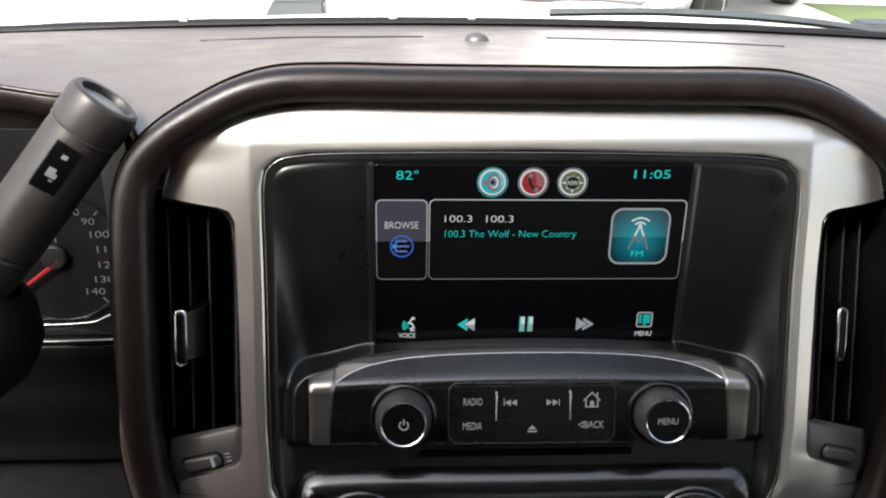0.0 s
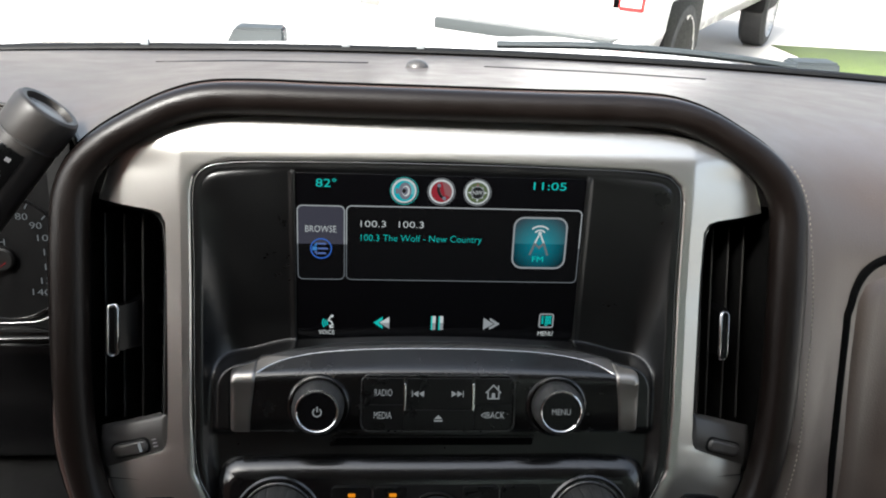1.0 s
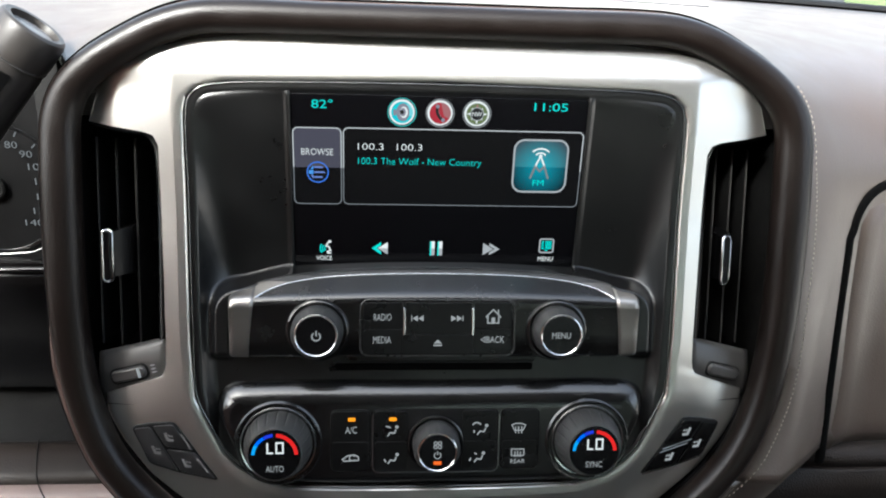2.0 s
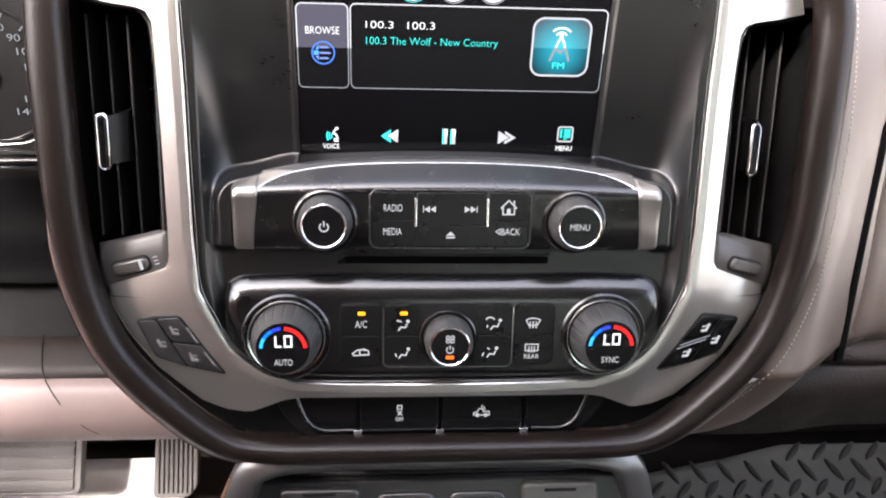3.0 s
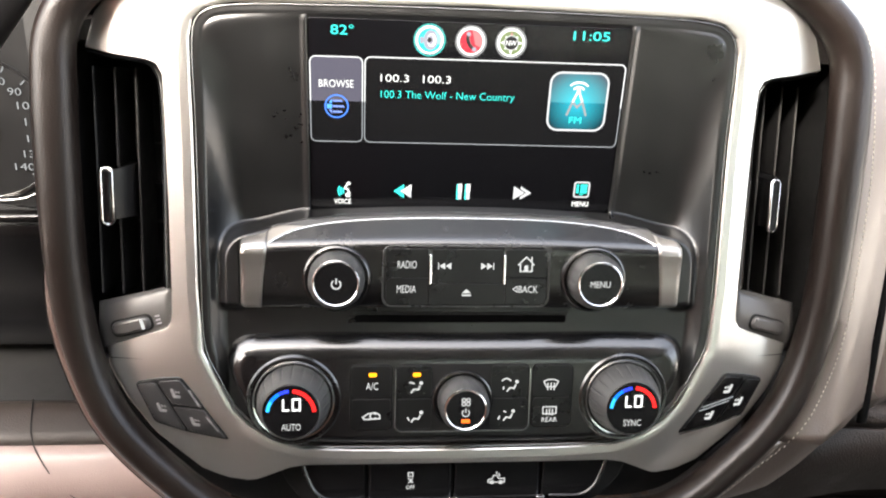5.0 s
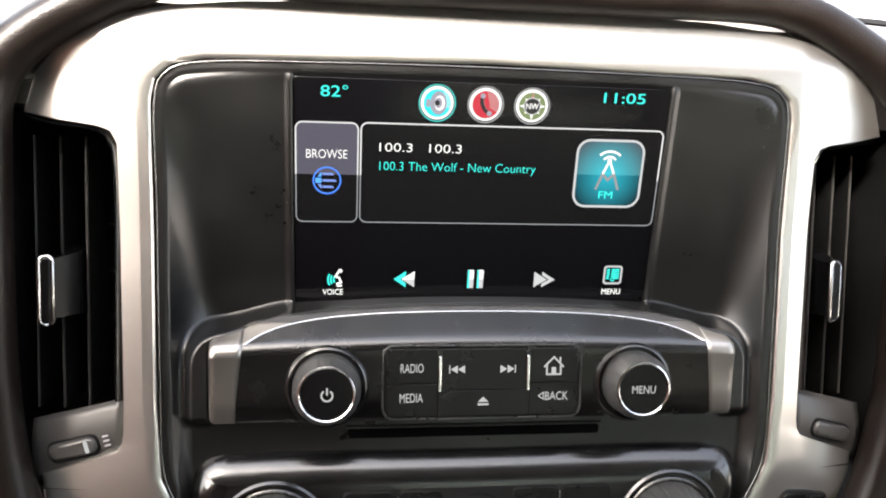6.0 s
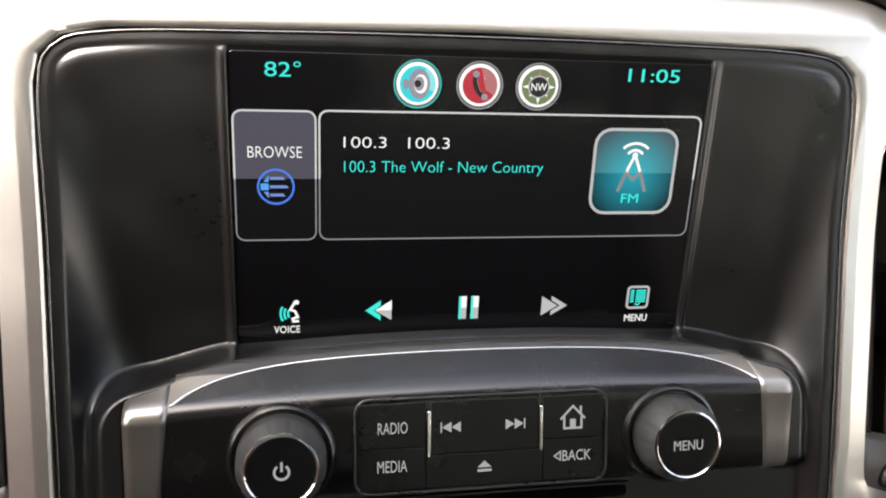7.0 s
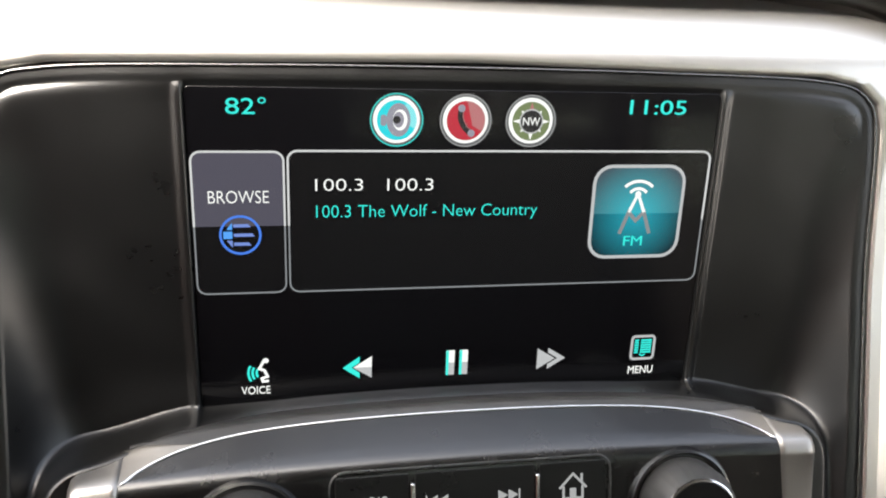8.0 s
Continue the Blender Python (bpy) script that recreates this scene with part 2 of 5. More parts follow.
def rounded(pts, r, n=4):
    """Rounds the corners of a polygon."""
    out = []
    for i, p in enumerate(pts):
        p, a, b = Vector(p), Vector(pts[i - 1]), Vector(pts[(i + 1) % len(pts)])
        k = min(r, (a - p).length * 0.45, (b - p).length * 0.45)
        q0, q1 = p + (a - p).normalized() * k, p + (b - p).normalized() * k
        for j in range(n + 1):
            t = j / n
            out.append(tuple(q0 * (1 - t) ** 2 + p * 2 * t * (1 - t) + q1 * t * t))
    return out


def smooth(pts, closed=False, step=4.0):
    """Points along a smooth curve through pts, about step apart."""
    pts = [Vector(p) for p in pts]
    n, out = len(pts), []
    for i in range(n if closed else n - 1):
        b, c = pts[i], pts[(i + 1) % n]
        a = pts[i - 1] if closed or i > 0 else b * 2 - c
        d = pts[(i + 2) % n] if closed or i + 2 < n else c * 2 - b
        t1 = max((b - a).length, 1e-6) ** 0.5
        t2 = t1 + max((c - b).length, 1e-6) ** 0.5
        t3 = t2 + max((d - c).length, 1e-6) ** 0.5
        m = max(1, round((c - b).length / step))
        for j in range(m):
            t = t1 + (t2 - t1) * j / m
            a1, a2, a3 = a.lerp(b, t / t1), b.lerp(c, (t - t1) / (t2 - t1)), c.lerp(d, (t - t2) / (t3 - t2))
            b1, b2 = a1.lerp(a2, t / t2), a2.lerp(a3, (t - t1) / (t3 - t1))
            out.append(tuple(b1.lerp(b2, (t - t1) / (t2 - t1))))
    if not closed:
        out.append(tuple(pts[-1]))
    return out


def resample(pts, n):
    pts = np.array(pts, float)
    s = np.r_[0, np.cumsum(np.linalg.norm(np.diff(pts, axis=0), axis=1))]
    q = np.linspace(0, s[-1], n)
    return [tuple(float(np.interp(v, s, pts[:, k])) for k in range(pts.shape[1])) for v in q]


def plate(name, loops, z0, z1, mat, parent, label="", bevel=0.5, segments=2):
    """A flat piece between two heights, cut out along its loops (later loops are holes), with rounded edges."""
    cu = bpy.data.curves.new(name, "CURVE")
    cu.dimensions, cu.fill_mode = "2D", "BOTH"
    cu.extrude = max(((z1 - z0) / 2 - bevel) * MM, 0)
    cu.bevel_depth, cu.bevel_resolution, cu.offset = bevel * MM, segments, -bevel * MM
    for loop in loops:
        sp = cu.splines.new("POLY")
        sp.points.add(len(loop) - 1)
        for q, p in zip(sp.points, loop):
            q.co = (p[0] * MM, p[1] * MM, 0, 1)
        sp.use_cyclic_u = True
    tmp = bpy.data.objects.new(name, cu)
    me = bpy.data.meshes.new_from_object(tmp)
    bpy.data.objects.remove(tmp)
    bpy.data.curves.remove(cu)
    me.transform(Matrix.Translation((0, 0, (z0 + z1) / 2 * MM)))
    me.name = name
    return finish(new(name, me), mat, parent, label, 30)


def lettering(name, words, box, z, mat, parent, label="", slant=0.0, bold=0.0):
    """Words that fill the box x0, y0, x1, y1."""
    cu = bpy.data.curves.new(name, "FONT")
    cu.body, cu.extrude, cu.shear, cu.offset, cu.resolution_u = words, 0.004, slant, bold, 3
    tmp = bpy.data.objects.new(name, cu)
    me = bpy.data.meshes.new_from_object(tmp)
    bpy.data.objects.remove(tmp)
    bpy.data.curves.remove(cu)
    co = np.empty(len(me.vertices) * 3)
    me.vertices.foreach_get("co", co)
    co = co.reshape(-1, 3)
    lo, hi = co.min(0), co.max(0)
    x0, y0, x1, y1 = box
    co[:, 0] = x0 + (co[:, 0] - lo[0]) / (hi[0] - lo[0]) * (x1 - x0)
    co[:, 1] = y0 + (co[:, 1] - lo[1]) / (hi[1] - lo[1]) * (y1 - y0)
    co[:, 2] = z + np.where(co[:, 2] > 0, 0.08, -0.08)
    me.vertices.foreach_set("co", (co * MM).ravel())
    me.name = name
    return finish(new(name, me), mat, parent, label)


def ribbon(name, lines, width, z, mat, parent, label="", thick=0.16):
    """Thin flat strokes along polylines, or closed ones that end where they begin."""
    verts, faces = [], []
    for pts in lines:
        pts = [Vector(p[:2]) for p in pts]
        closed = (pts[0] - pts[-1]).length < 1e-6
        if closed:
            pts = pts[:-1]
        n, base = len(pts), len(verts)
        for i, p in enumerate(pts):
            a = pts[i - 1] if closed or i else p * 2 - pts[1]
            b = pts[(i + 1) % n] if closed or i < n - 1 else p * 2 - pts[i - 1]
            d1, d2 = (p - a).normalized(), (b - p).normalized()
            d = (d1 + d2)
            d = d.normalized() if d.length > 1e-6 else d2
            k = width / 2 / max(0.45, d.dot(d2))
            nx, ny = -d.y * k, d.x * k
            verts += [(p.x + nx, p.y + ny, z), (p.x - nx, p.y - ny, z), (p.x + nx, p.y + ny, z - thick), (p.x - nx, p.y - ny, z - thick)]
        for i in range(n if closed else n - 1):
            q, w = base + 4 * i, base + 4 * ((i + 1) % n)
            faces += [(q, q + 1, w + 1, w), (q + 2, w + 2, w + 3, q + 3), (q, w, w + 2, q + 2), (q + 1, q + 3, w + 3, w + 1)]
    return solid(name, verts, faces, mat, parent, label)


def arc(cx, cy, r, a0, a1, n=16, ry=None):
    ry = r if ry is None else ry
    return [(cx + r * math.cos(radians(a0 + (a1 - a0) * i / n)), cy + ry * math.sin(radians(a0 + (a1 - a0) * i / n))) for i in range(n + 1)]


def lathe(name, profile, cx, cy, mat, parent, label="", n=64, flutes=0, depth=0.0, band=(0, 0)):
    """Turns a profile of (radius, height) round the axis at cx, cy; flutes cut grooves into the heights of the band."""
    rows = []
    for r, z in profile:
        row = []
        for i in range(n):
            t = 2 * math.pi * i / n
            k = r
            if flutes and band[0] <= z <= band[1]:
                k = r - depth * max(0.0, math.cos(t * flutes)) ** 6
            row.append((cx + k * math.cos(t), cy + k * math.sin(t), z))
        rows.append(row)
    return sheet(name, rows, mat, parent, label, closed=True, angle=30)


def sweep(name, path, section, mat, parent, label="", closed=False, up=(0, 0, 1), angle=50):
    """Carries a section of (sideways, up) along a path; sideways points to the left of the way."""
    pts = [Vector(p) for p in path]
    n, rows, upv = len(pts), [], Vector(up)
    for i, p in enumerate(pts):
        a = pts[i - 1] if closed or i else p
        b = pts[(i + 1) % n] if closed or i < n - 1 else p
        d = (b - a).normalized()
        side = upv.cross(d).normalized()
        top = d.cross(side)
        sec = section(i / n) if callable(section) else section
        rows.append([tuple(p + side * s + top * t) for s, t in sec])
    if closed:
        rows.append(rows[0])
    m = len(rows[0])
    verts = [p for r in rows for p in r]
    faces = [(i * m + j, i * m + (j + 1) % m, (i + 1) * m + (j + 1) % m, (i + 1) * m + j) for i in range(len(rows) - 1) for j in range(m)]
    if not closed:
        faces += [tuple(range(m)), tuple(range((len(rows) - 1) * m, len(rows) * m))]
    return solid(name, verts, faces, mat, parent, label, angle)


def oval(a, b, n=16, cx=0.0, cy=0.0):
    return [(cx + a * math.cos(2 * math.pi * i / n), cy + b * math.sin(2 * math.pi * i / n)) for i in range(n)]


def block(name, lo, hi, mat, parent, label="", bevel=1.0, segments=2):
    bm = bmesh.new()
    bmesh.ops.create_cube(bm, size=1.0)
    for v in bm.verts:
        v.co = Vector([l + (h - l) * (c + 0.5) for l, h, c in zip(lo, hi, v.co)])
    if bevel:
        bmesh.ops.bevel(bm, geom=bm.edges[:], offset=bevel, segments=segments, profile=0.6, affect="EDGES")
    return part(name, bm, mat, parent, label, 30)


def to_cab(m, u, v, w):
    """A point of a frame, in millimetres of the cab."""
    p = m @ Vector((u * MM, v * MM, w * MM))
    return (p.x / MM, p.y / MM, p.z / MM)


def ease(a, b, x):
    t = min(1.0, max(0.0, (x - a) / (b - a)))
    return t * t * (3 - 2 * t)


# ---- outlines of the centre stack, right half from the top middle down ----
RECESS_HALF = [(0, 104.5), (70, 104), (125, 102.3), (139, 99.5), (146, 93), (148, 84), (148.2, 40), (147.5, -40), (145.5, -86), (138, -103), (130, -120), (121, -130), (109, -137.5), (92, -143.5), (60, -145), (0, -145.5)]
# the leather roll: middle line, height and half width
RING_HALF = [(0, 138, 2, 9.2), (70, 138, 2, 9.2), (112, 138.2, 2, 9.3), (140, 136.6, 2, 9.2), (159, 131, 2, 9.2), (180.6, 119.8, 2, 9.2), (197.8, 108.2, 2, 9.4), (209, 96, 2, 9.8), (214.8, 81.5, 2, 10.4), (216.5, 55, 2, 11), (217, 10, 1, 11), (216, -40, -1, 10.4), (212.5, -75, -3, 9.8), (205.5, -103, -4, 9.3), (197, -123, -4, 9.4), (186, -139, -4, 9.2), (165, -161, -4, 9.2), (145, -178, -4, 8.8), (126, -187, -4, 8), (60, -190, -4, 7.8), (0, -190, -4, 7.8)]


def whole(half):
    """Both halves, clockwise from the top middle."""
    return half + [(-p[0], *p[1:]) for p in reversed(half[1:-1])]


def rim(v):
    return 5.0 * ease(20, 105, v)


# ---- structure: ground, cab shell, dashboard skins ----
def tile(name, lo, hi, mat, label, category):
    ob = block(name, lo, hi, mat, None, label, bevel=0)
    return tagged(ob, label, category, kind="structure")


tile("ground", (-60000, -60000, -200), (60000, 60000, 0), CONCRETE, "pale sunlit concrete lot around the truck", "ground")
lawn = sheet("lawn", [[(x, y - 0.1 * min(x - 4150, 3000), 12) for x in (4150, 5500, 7150, 22000, 40000)] for y in (4200, 6200, 8070)], GRASS, None, "strip of bright green mown grass beside the concrete", thick=10)
tagged(lawn, category="lawn", kind="structure")

# Unseen roof: front edge shades the stack, dark tone holds back bounce light.
tile("ceiling", (-780, -1700, 1790), (780, -450, 1840), SHELL, "unseen cab headliner, edge and tone set for light", "ceiling")
tile("floor", (-780, -1700, 560), (780, 600, 600), CARPET, "dark brown carpeted cab floor", "floor")
# Unseen sides: openings, sill heights and tones are set for light and reflections.
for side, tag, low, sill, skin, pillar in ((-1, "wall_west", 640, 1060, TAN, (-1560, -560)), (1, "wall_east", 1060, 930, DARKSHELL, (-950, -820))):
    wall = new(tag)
    tagged(wall, "unseen cab side, openings and tones set for light", "wall", kind="structure")
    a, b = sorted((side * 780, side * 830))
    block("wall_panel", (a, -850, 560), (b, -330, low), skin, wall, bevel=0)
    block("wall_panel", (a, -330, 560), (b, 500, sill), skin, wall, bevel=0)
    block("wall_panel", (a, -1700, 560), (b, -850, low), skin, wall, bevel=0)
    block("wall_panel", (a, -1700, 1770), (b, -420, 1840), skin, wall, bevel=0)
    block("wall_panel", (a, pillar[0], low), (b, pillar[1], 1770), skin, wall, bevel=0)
    block("wall_panel", (a, -1700, 640), (b, -1560, 1770), skin, wall, bevel=0)
    # Added smoked pane lets in light for the liner's left wall.
    if side > 0:
        pane = block("light_pane", (798, -1560, 1060), (802, -950, 1770), SMOKED, wall, "unseen smoked pane added to light the liner", bevel=0)
        pane.visible_shadow = False
    # Low panels added to keep the bright ground out of left-hand reflections.
    if side < 0:
        block("wall_panel", (a, -330, sill), (b, -250, 1330), skin, wall, bevel=0)
        block("wall_panel", (a, -560, low), (b, -330, 1330), skin, wall, bevel=0)
    sheet("windscreen_pillar", [[(side * 780, -420, 1840), (side * 830, -420, 1840)], [(side * 780, 540, 1260), (side * 830, 540, 1260)], [(side * 780, 460, 1240), (side * 830, 460, 1240)], [(side * 780, -470, 1780), (side * 830, -470, 1780)], [(side * 780, -420, 1840), (side * 830, -420, 1840)]], skin, wall)
# Unseen back wall: brown left, grey right, for what the silver reflects.
rear = new("wall_south")
tagged(rear, "unseen cab back, brown and grey for reflections", "wall", kind="structure")
block("wall_panel", (-780, -1750, 560), (0, -1700, 1840), REARBROWN, rear, bevel=0)
for lo, hi in (((0, 560), (780, 1170)), ((0, 1560), (780, 1840)), ((0, 1170), (90, 1560)), ((730, 1170), (780, 1560))):
    block("wall_panel", (lo[0], -1750, lo[1]), (hi[0], -1700, hi[1]), REARSHELL, rear, bevel=0)
# Added tinted opening that brightens reflections in the stack's right half.
pane = block("light_pane", (90, -1729, 1170), (730, -1725, 1560), SMOKED, rear, "unseen smoked pane added to brighten right-hand reflections", bevel=0)
pane.visible_shadow = False
bulk = new("wall_north")
tagged(bulk, "dark sloping carpeted footwell bulkhead", "wall", kind="structure")
sheet("wall_panel", [[(x, 260, 598), (x, 400, 690), (x, 480, 900), (x, 560, 1195)] for x in (-780, 0, 780)], CARPET, bulk, thick=20)

# dashboard top and passenger side, one skin that rolls out from the leather ring
dash = thing("dashboard", CAB, "taupe grey soft dashboard with stitched seams", "dashboard", kind="structure")
ring = smooth(whole(RING_HALF), True, 6.0)
NR = len(ring)


def outward(i, k, w):
    """A point k millimetres outside the ring's middle line."""
    a, b = Vector(ring[i - 1]), Vector(ring[(i + 1) % NR])
    d = (b - a)
    n = Vector((-d.y, d.x, 0)).normalized()
    x, y, z, half = ring[i]
    k += half - 9.2
    return to_cab(FACE, x + n.x * k, y + n.y * k, z + w)


def bez(p, m, q, t):
    return tuple(p[k] * (1 - t) ** 2 + 2 * m[k] * t * (1 - t) + q[k] * t * t for k in range(3))


STEPS = [0, 0.02, 0.05, 0.09, 0.14, 0.2, 0.27, 0.35, 0.44, 0.54, 0.65, 0.76, 0.88, 1.0]


def dash_face(x, z):
    """How far forward the passenger side of the dash lies."""
    near, far = max(-33 + 0.383 * (z - 1165), -88), -28 + 0.22 * (z - 1020)
    return near + (far - near) * ease(205, 310, x)


rows_top, ring_index = [], []
for i in range(NR):
    u, v, w, half = ring[i]
    p = outward(i, 9.5, -2)
    edge, deep = outward(i, 8.0, -9), outward(i, 7.5, -16)
    if (u > 0 or v > 108) and not (v < 0 and u < 118):
        f = ease(40, 136, v) if u > 100 else 1.0
        qx = max(-760, min(800, p[0] * (1.5 + 2.2 * ease(100, 190, u))))
        qt = (qx, 540, 1224 - 0.00005 * (qx - 60) ** 2)
        mt = (p[0] * 1.06, p[1] + 130, min(p[2] + 4, 1272))
        row = [deep, edge]
        for t in STEPS:
            a = bez(p, mt, qt, t)
            x, z = p[0] + (800 - p[0]) * t, p[2] - 14 * t
            k = ease(0.0, 0.06, t)
            b = (x, p[1] * (1 - k) + dash_face(x, z) * k, z)
            row.append(tuple(a[n] * f + b[n] * (1 - f) for n in range(3)))
        rows_top.append(row)
        ring_index.append(i)
order = sorted(range(len(rows_top)), key=lambda k: math.atan2(rows_top[k][1][2] - 1150, rows_top[k][1][0]), reverse=True)
ring_index = [ring_index[k] for k in order]
rows_top = [rows_top[k] for k in order]
# below the glovebox crease the skin ends in a rounded edge close round the ring
cut = next(k for k in range(len(rows_top)) if rows_top[k][2][2] < 1024 and rows_top[k][2][0] > 0)
rows_low = []
hem = resample([(262, -53, 1022), (262, -52, 1020), (254, -52, 1008), (245, -54, 997), (231, -57, 981), (214, -60, 967), (190, -64, 962), (160, -70, 966), (120, -74, 970)], len(rows_top) - cut + 1)
for k in range(cut - 1, len(rows_top)):
    row, p, q = rows_top[k][:2], Vector(rows_top[k][2]), Vector(hem[k - cut + 1])
    for t in STEPS:
        m, last = ease(0.0, 0.5, t), ease(0.75, 1.0, t) ** 2
        row.append((p.x + (q.x - p.x) * t, p.y + (q.y - p.y) * m + 5 * last, p.z + (q.z - p.z) * t))
    row.append((row[-1][0] - 1, row[-1][1] + 30, row[-1][2] + 1))
    rows_low.append(row)
rows_top = rows_top[:cut]
# driver's side of the top, with the brow over the gauges
brow = smooth([(-214, 16, 1266), (-226, 42, 1268), (-250, 82, 1270), (-290, 100, 1265), (-335, 104, 1270), (-460, 110, 1277), (-760, 110, 1270)], False, 12)
rows = []
x0 = rows_top[0][-1][0]
for x, y, z in brow:
    far = (x0 + (x + 214) * 0.82, 540, 1224 - 0.00005 * (x0 + (x + 214) * 0.82 - 60) ** 2)
    mid = (x * 1.05, y + 115, min(z + 4, 1268))
    rows.append([(x, y + 14, z - 26), (x, y + 2, z - 12)] + [bez((x, y, z), mid, far, t) for t in STEPS])
brow_rows = list(reversed(rows))
skin = [[Vector(p) for p in row] for row in brow_rows + rows_top]
for step in range(40):
    for i in range(max(1, len(brow_rows) - 14), len(brow_rows) + 14):
        soft = ease(14, 4, abs(i - len(brow_rows) + 0.5)) * 0.5
        for k in range(4, len(STEPS) + 2):
            skin[i][k] = skin[i][k].lerp((skin[i - 1][k] + skin[i + 1][k]) / 2, soft * ease(3, 8, k))
brow_rows, rows_top = skin[:len(brow_rows)], skin[len(brow_rows):]
sheet("dash_skin", skin, PAD, dash, "grained taupe dash skin", thick=3, angle=80)
sheet("lower_skin", rows_low, PAD, dash, "grained taupe skin below the glovebox", thick=3)
sweep("brow_welt", [(x, y - 1, z - 1) for x, y, z in brow], oval(1.8, 1.8, 8), LEATHER, dash, "dark welt along the gauge brow")
sheet("brow_lip", [[(x, y - 1, z - 2), (x, y + 4, z - 14), (x, y + 14, z - 24), (x, y + 40, z - 28), (x, y + 90, z - 24)] for x, y, z in brow], LEATHER, dash, "brown underside of the gauge brow", thick=2)
# seam stitching beside the ring
bm = bmesh.new()
for i in range(NR):
    u, v, w, half = ring[i]
    if not (u > 150 and -172 < v < 104):
        continue
    off = 11.6 + 4.2 * ease(95, 10, v) + 3.5 * ease(-20, -95, v) - 7.0 * ease(-118, -165, v)
    for h in (0.0, 0.5):
        a, b = outward(i, off, 1.0), outward((i + 1) % NR, off, 1.0)
        c = Vector(a).lerp(Vector(b), h + 0.2)
        d = (Vector(b) - Vector(a)).normalized()
        geo = bmesh.ops.create_uvsphere(bm, u_segments=6, v_segments=4, radius=1.0)
        turn = d.to_track_quat("X", "Z").to_matrix().to_4x4()
        bmesh.ops.transform(bm, matrix=Matrix.Translation(c) @ turn @ Matrix.Diagonal((1.1, 0.32, 0.38, 1)), verts=geo["verts"])
part("stitching", bm, THREAD, dash, "row of pale stitches")

# defroster vent strip and light sensor on the dash top
TOP_ROWS = brow_rows + [r for r in rows_top if r[1][2] > 1255]


def dash_top(x, y):
    """Height of the dash top."""
    xs, zs = [], []
    for r in TOP_ROWS:
        ys = [q[1] for q in r[2:]]
        xs.append(float(np.interp(y, ys, [q[0] for q in r[2:]])))
        zs.append(float(np.interp(y, ys, [q[2] for q in r[2:]])))
    k = np.argsort(xs)
    return float(np.interp(x, np.array(xs)[k], np.array(zs)[k]))


for x0, x1 in ((-258, -52), (66, 292)):
    rows = []
    for x in np.linspace(x0, x1, 24):
        y = 366 - 0.00022 * x * x
        thin = 9 * min(1, (x - x0 + 4) / 60, (x1 - x + 4) / 60)
        rows.append([(x, y - thin, dash_top(x, y - thin) + 0.2), (x, y, dash_top(x, y) + 1.0), (x, y + thin, dash_top(x, y + thin) + 0.2)])
    sheet("defroster_slot", rows, LEATHER, dash, "long dark defroster slot", thick=1)
sens = thing("sun_sensor", pose(-0.004, 0.330, dash_top(-4, 330) * MM), "small dark domed light sensor on the dashboard", "sensor")
lathe("dome", [(11, -4), (11, 1), (9.5, 4), (6.5, 6), (3, 7), (0.1, 7.3)], 0, 0, CLOSER, sens, n=24)

# lower passenger side: glovebox door and lower panel
glove = thing("glovebox", CAB, "grained taupe glovebox door set into the dashboard", "glovebox")
GB, GT = 1017, 1196
grid = []
for r in range(0, 19):
    z = GB + (GT - GB) * (r / 18)
    k = max(0, 24 - (GT - z))
    x0 = 278 - 4 * math.sin(math.pi * 0.5 * min(1, (z - GB) / 120)) + 26 - math.sqrt(max(0, 26 ** 2 - k * k))
    row = []
    for q in (0, 3, 7, 12, 20, 35, 70, 150, 300, 505):
        x = x0 + q
        lift = 7 * ease(0, 13, min(z - GB + 6, GT - z, q))
        row.append((x, dash_face(x, z) + 3 - lift, z))
    grid.append(row)
sheet("door_skin", grid, PAD, glove, thick=8)
groove = [(278 - 4 * math.sin(math.pi * 0.5 * min(1, (z - GB) / 120)) - 4, z) for z in np.linspace(GB - 4, GT - 26, 24)]
groove += [(276 + 26 - 30 * math.cos(a), GT - 24 + 30 * math.sin(a)) for a in np.linspace(0.1, 1.57, 8)] + [(x, GT + 6) for x in (340, 500, 790)]
# The gap's shade is a dark bead laid on the dash skin.
sweep("door_gap", [(x, dash_face(x, z) - 0.6, z) for x, z in smooth(groove, False, 4)], oval(3.6, 2.0, 10), GAPSHADE, glove, "dark bead drawn as the shaded gap round the door", up=(0, -1, 0))
# This panel takes the taupe with the shade painted in.
lower = thing("knee_bolster", CAB, "lower passenger dash panel, taupe darkened for shade, with a bright upper edge", "dash panel")
rows = []
for x in np.linspace(196, 790, 40):
    f = ease(255, 300, x)
    yc = -33 - 8 * ease(310, 240, x)
    top = 1016
    low = 932
    rows.append([(x, yc + 14, top), (x, yc - 5 * f, top - 0.5), (x, yc - 9 * f, top - 5), (x, yc - 9 * f, top - 12), (x, yc - 3, (top + low) / 2), (x, yc + 2, low + 6), (x, yc + 10, low), (x, yc + 60, low - 6), (x, yc + 320, low - 10)])
sheet("top_ledge", [r[:4] for r in rows], SHADEPAD, lower, "bright rounded ledge", thick=3)
sheet("panel_skin", [r[3:] for r in rows], SHADEPAD, lower, thick=4)

# driver's side lower panels
knee = thing("knee_bolster", CAB, "taupe driver knee panel, sunlit along its lower edge", "dash panel")
prof = smooth([(24, 966), (19, 982), (9, 989), (-15, 986), (-32, 976), (-43, 960), (-43, 945), (-34, 931), (-18, 921), (20, 917), (200, 914)], False, 10)
bend = min(range(len(prof)), key=lambda k: abs(prof[k][0] + 25) + abs(prof[k][1] - 981))
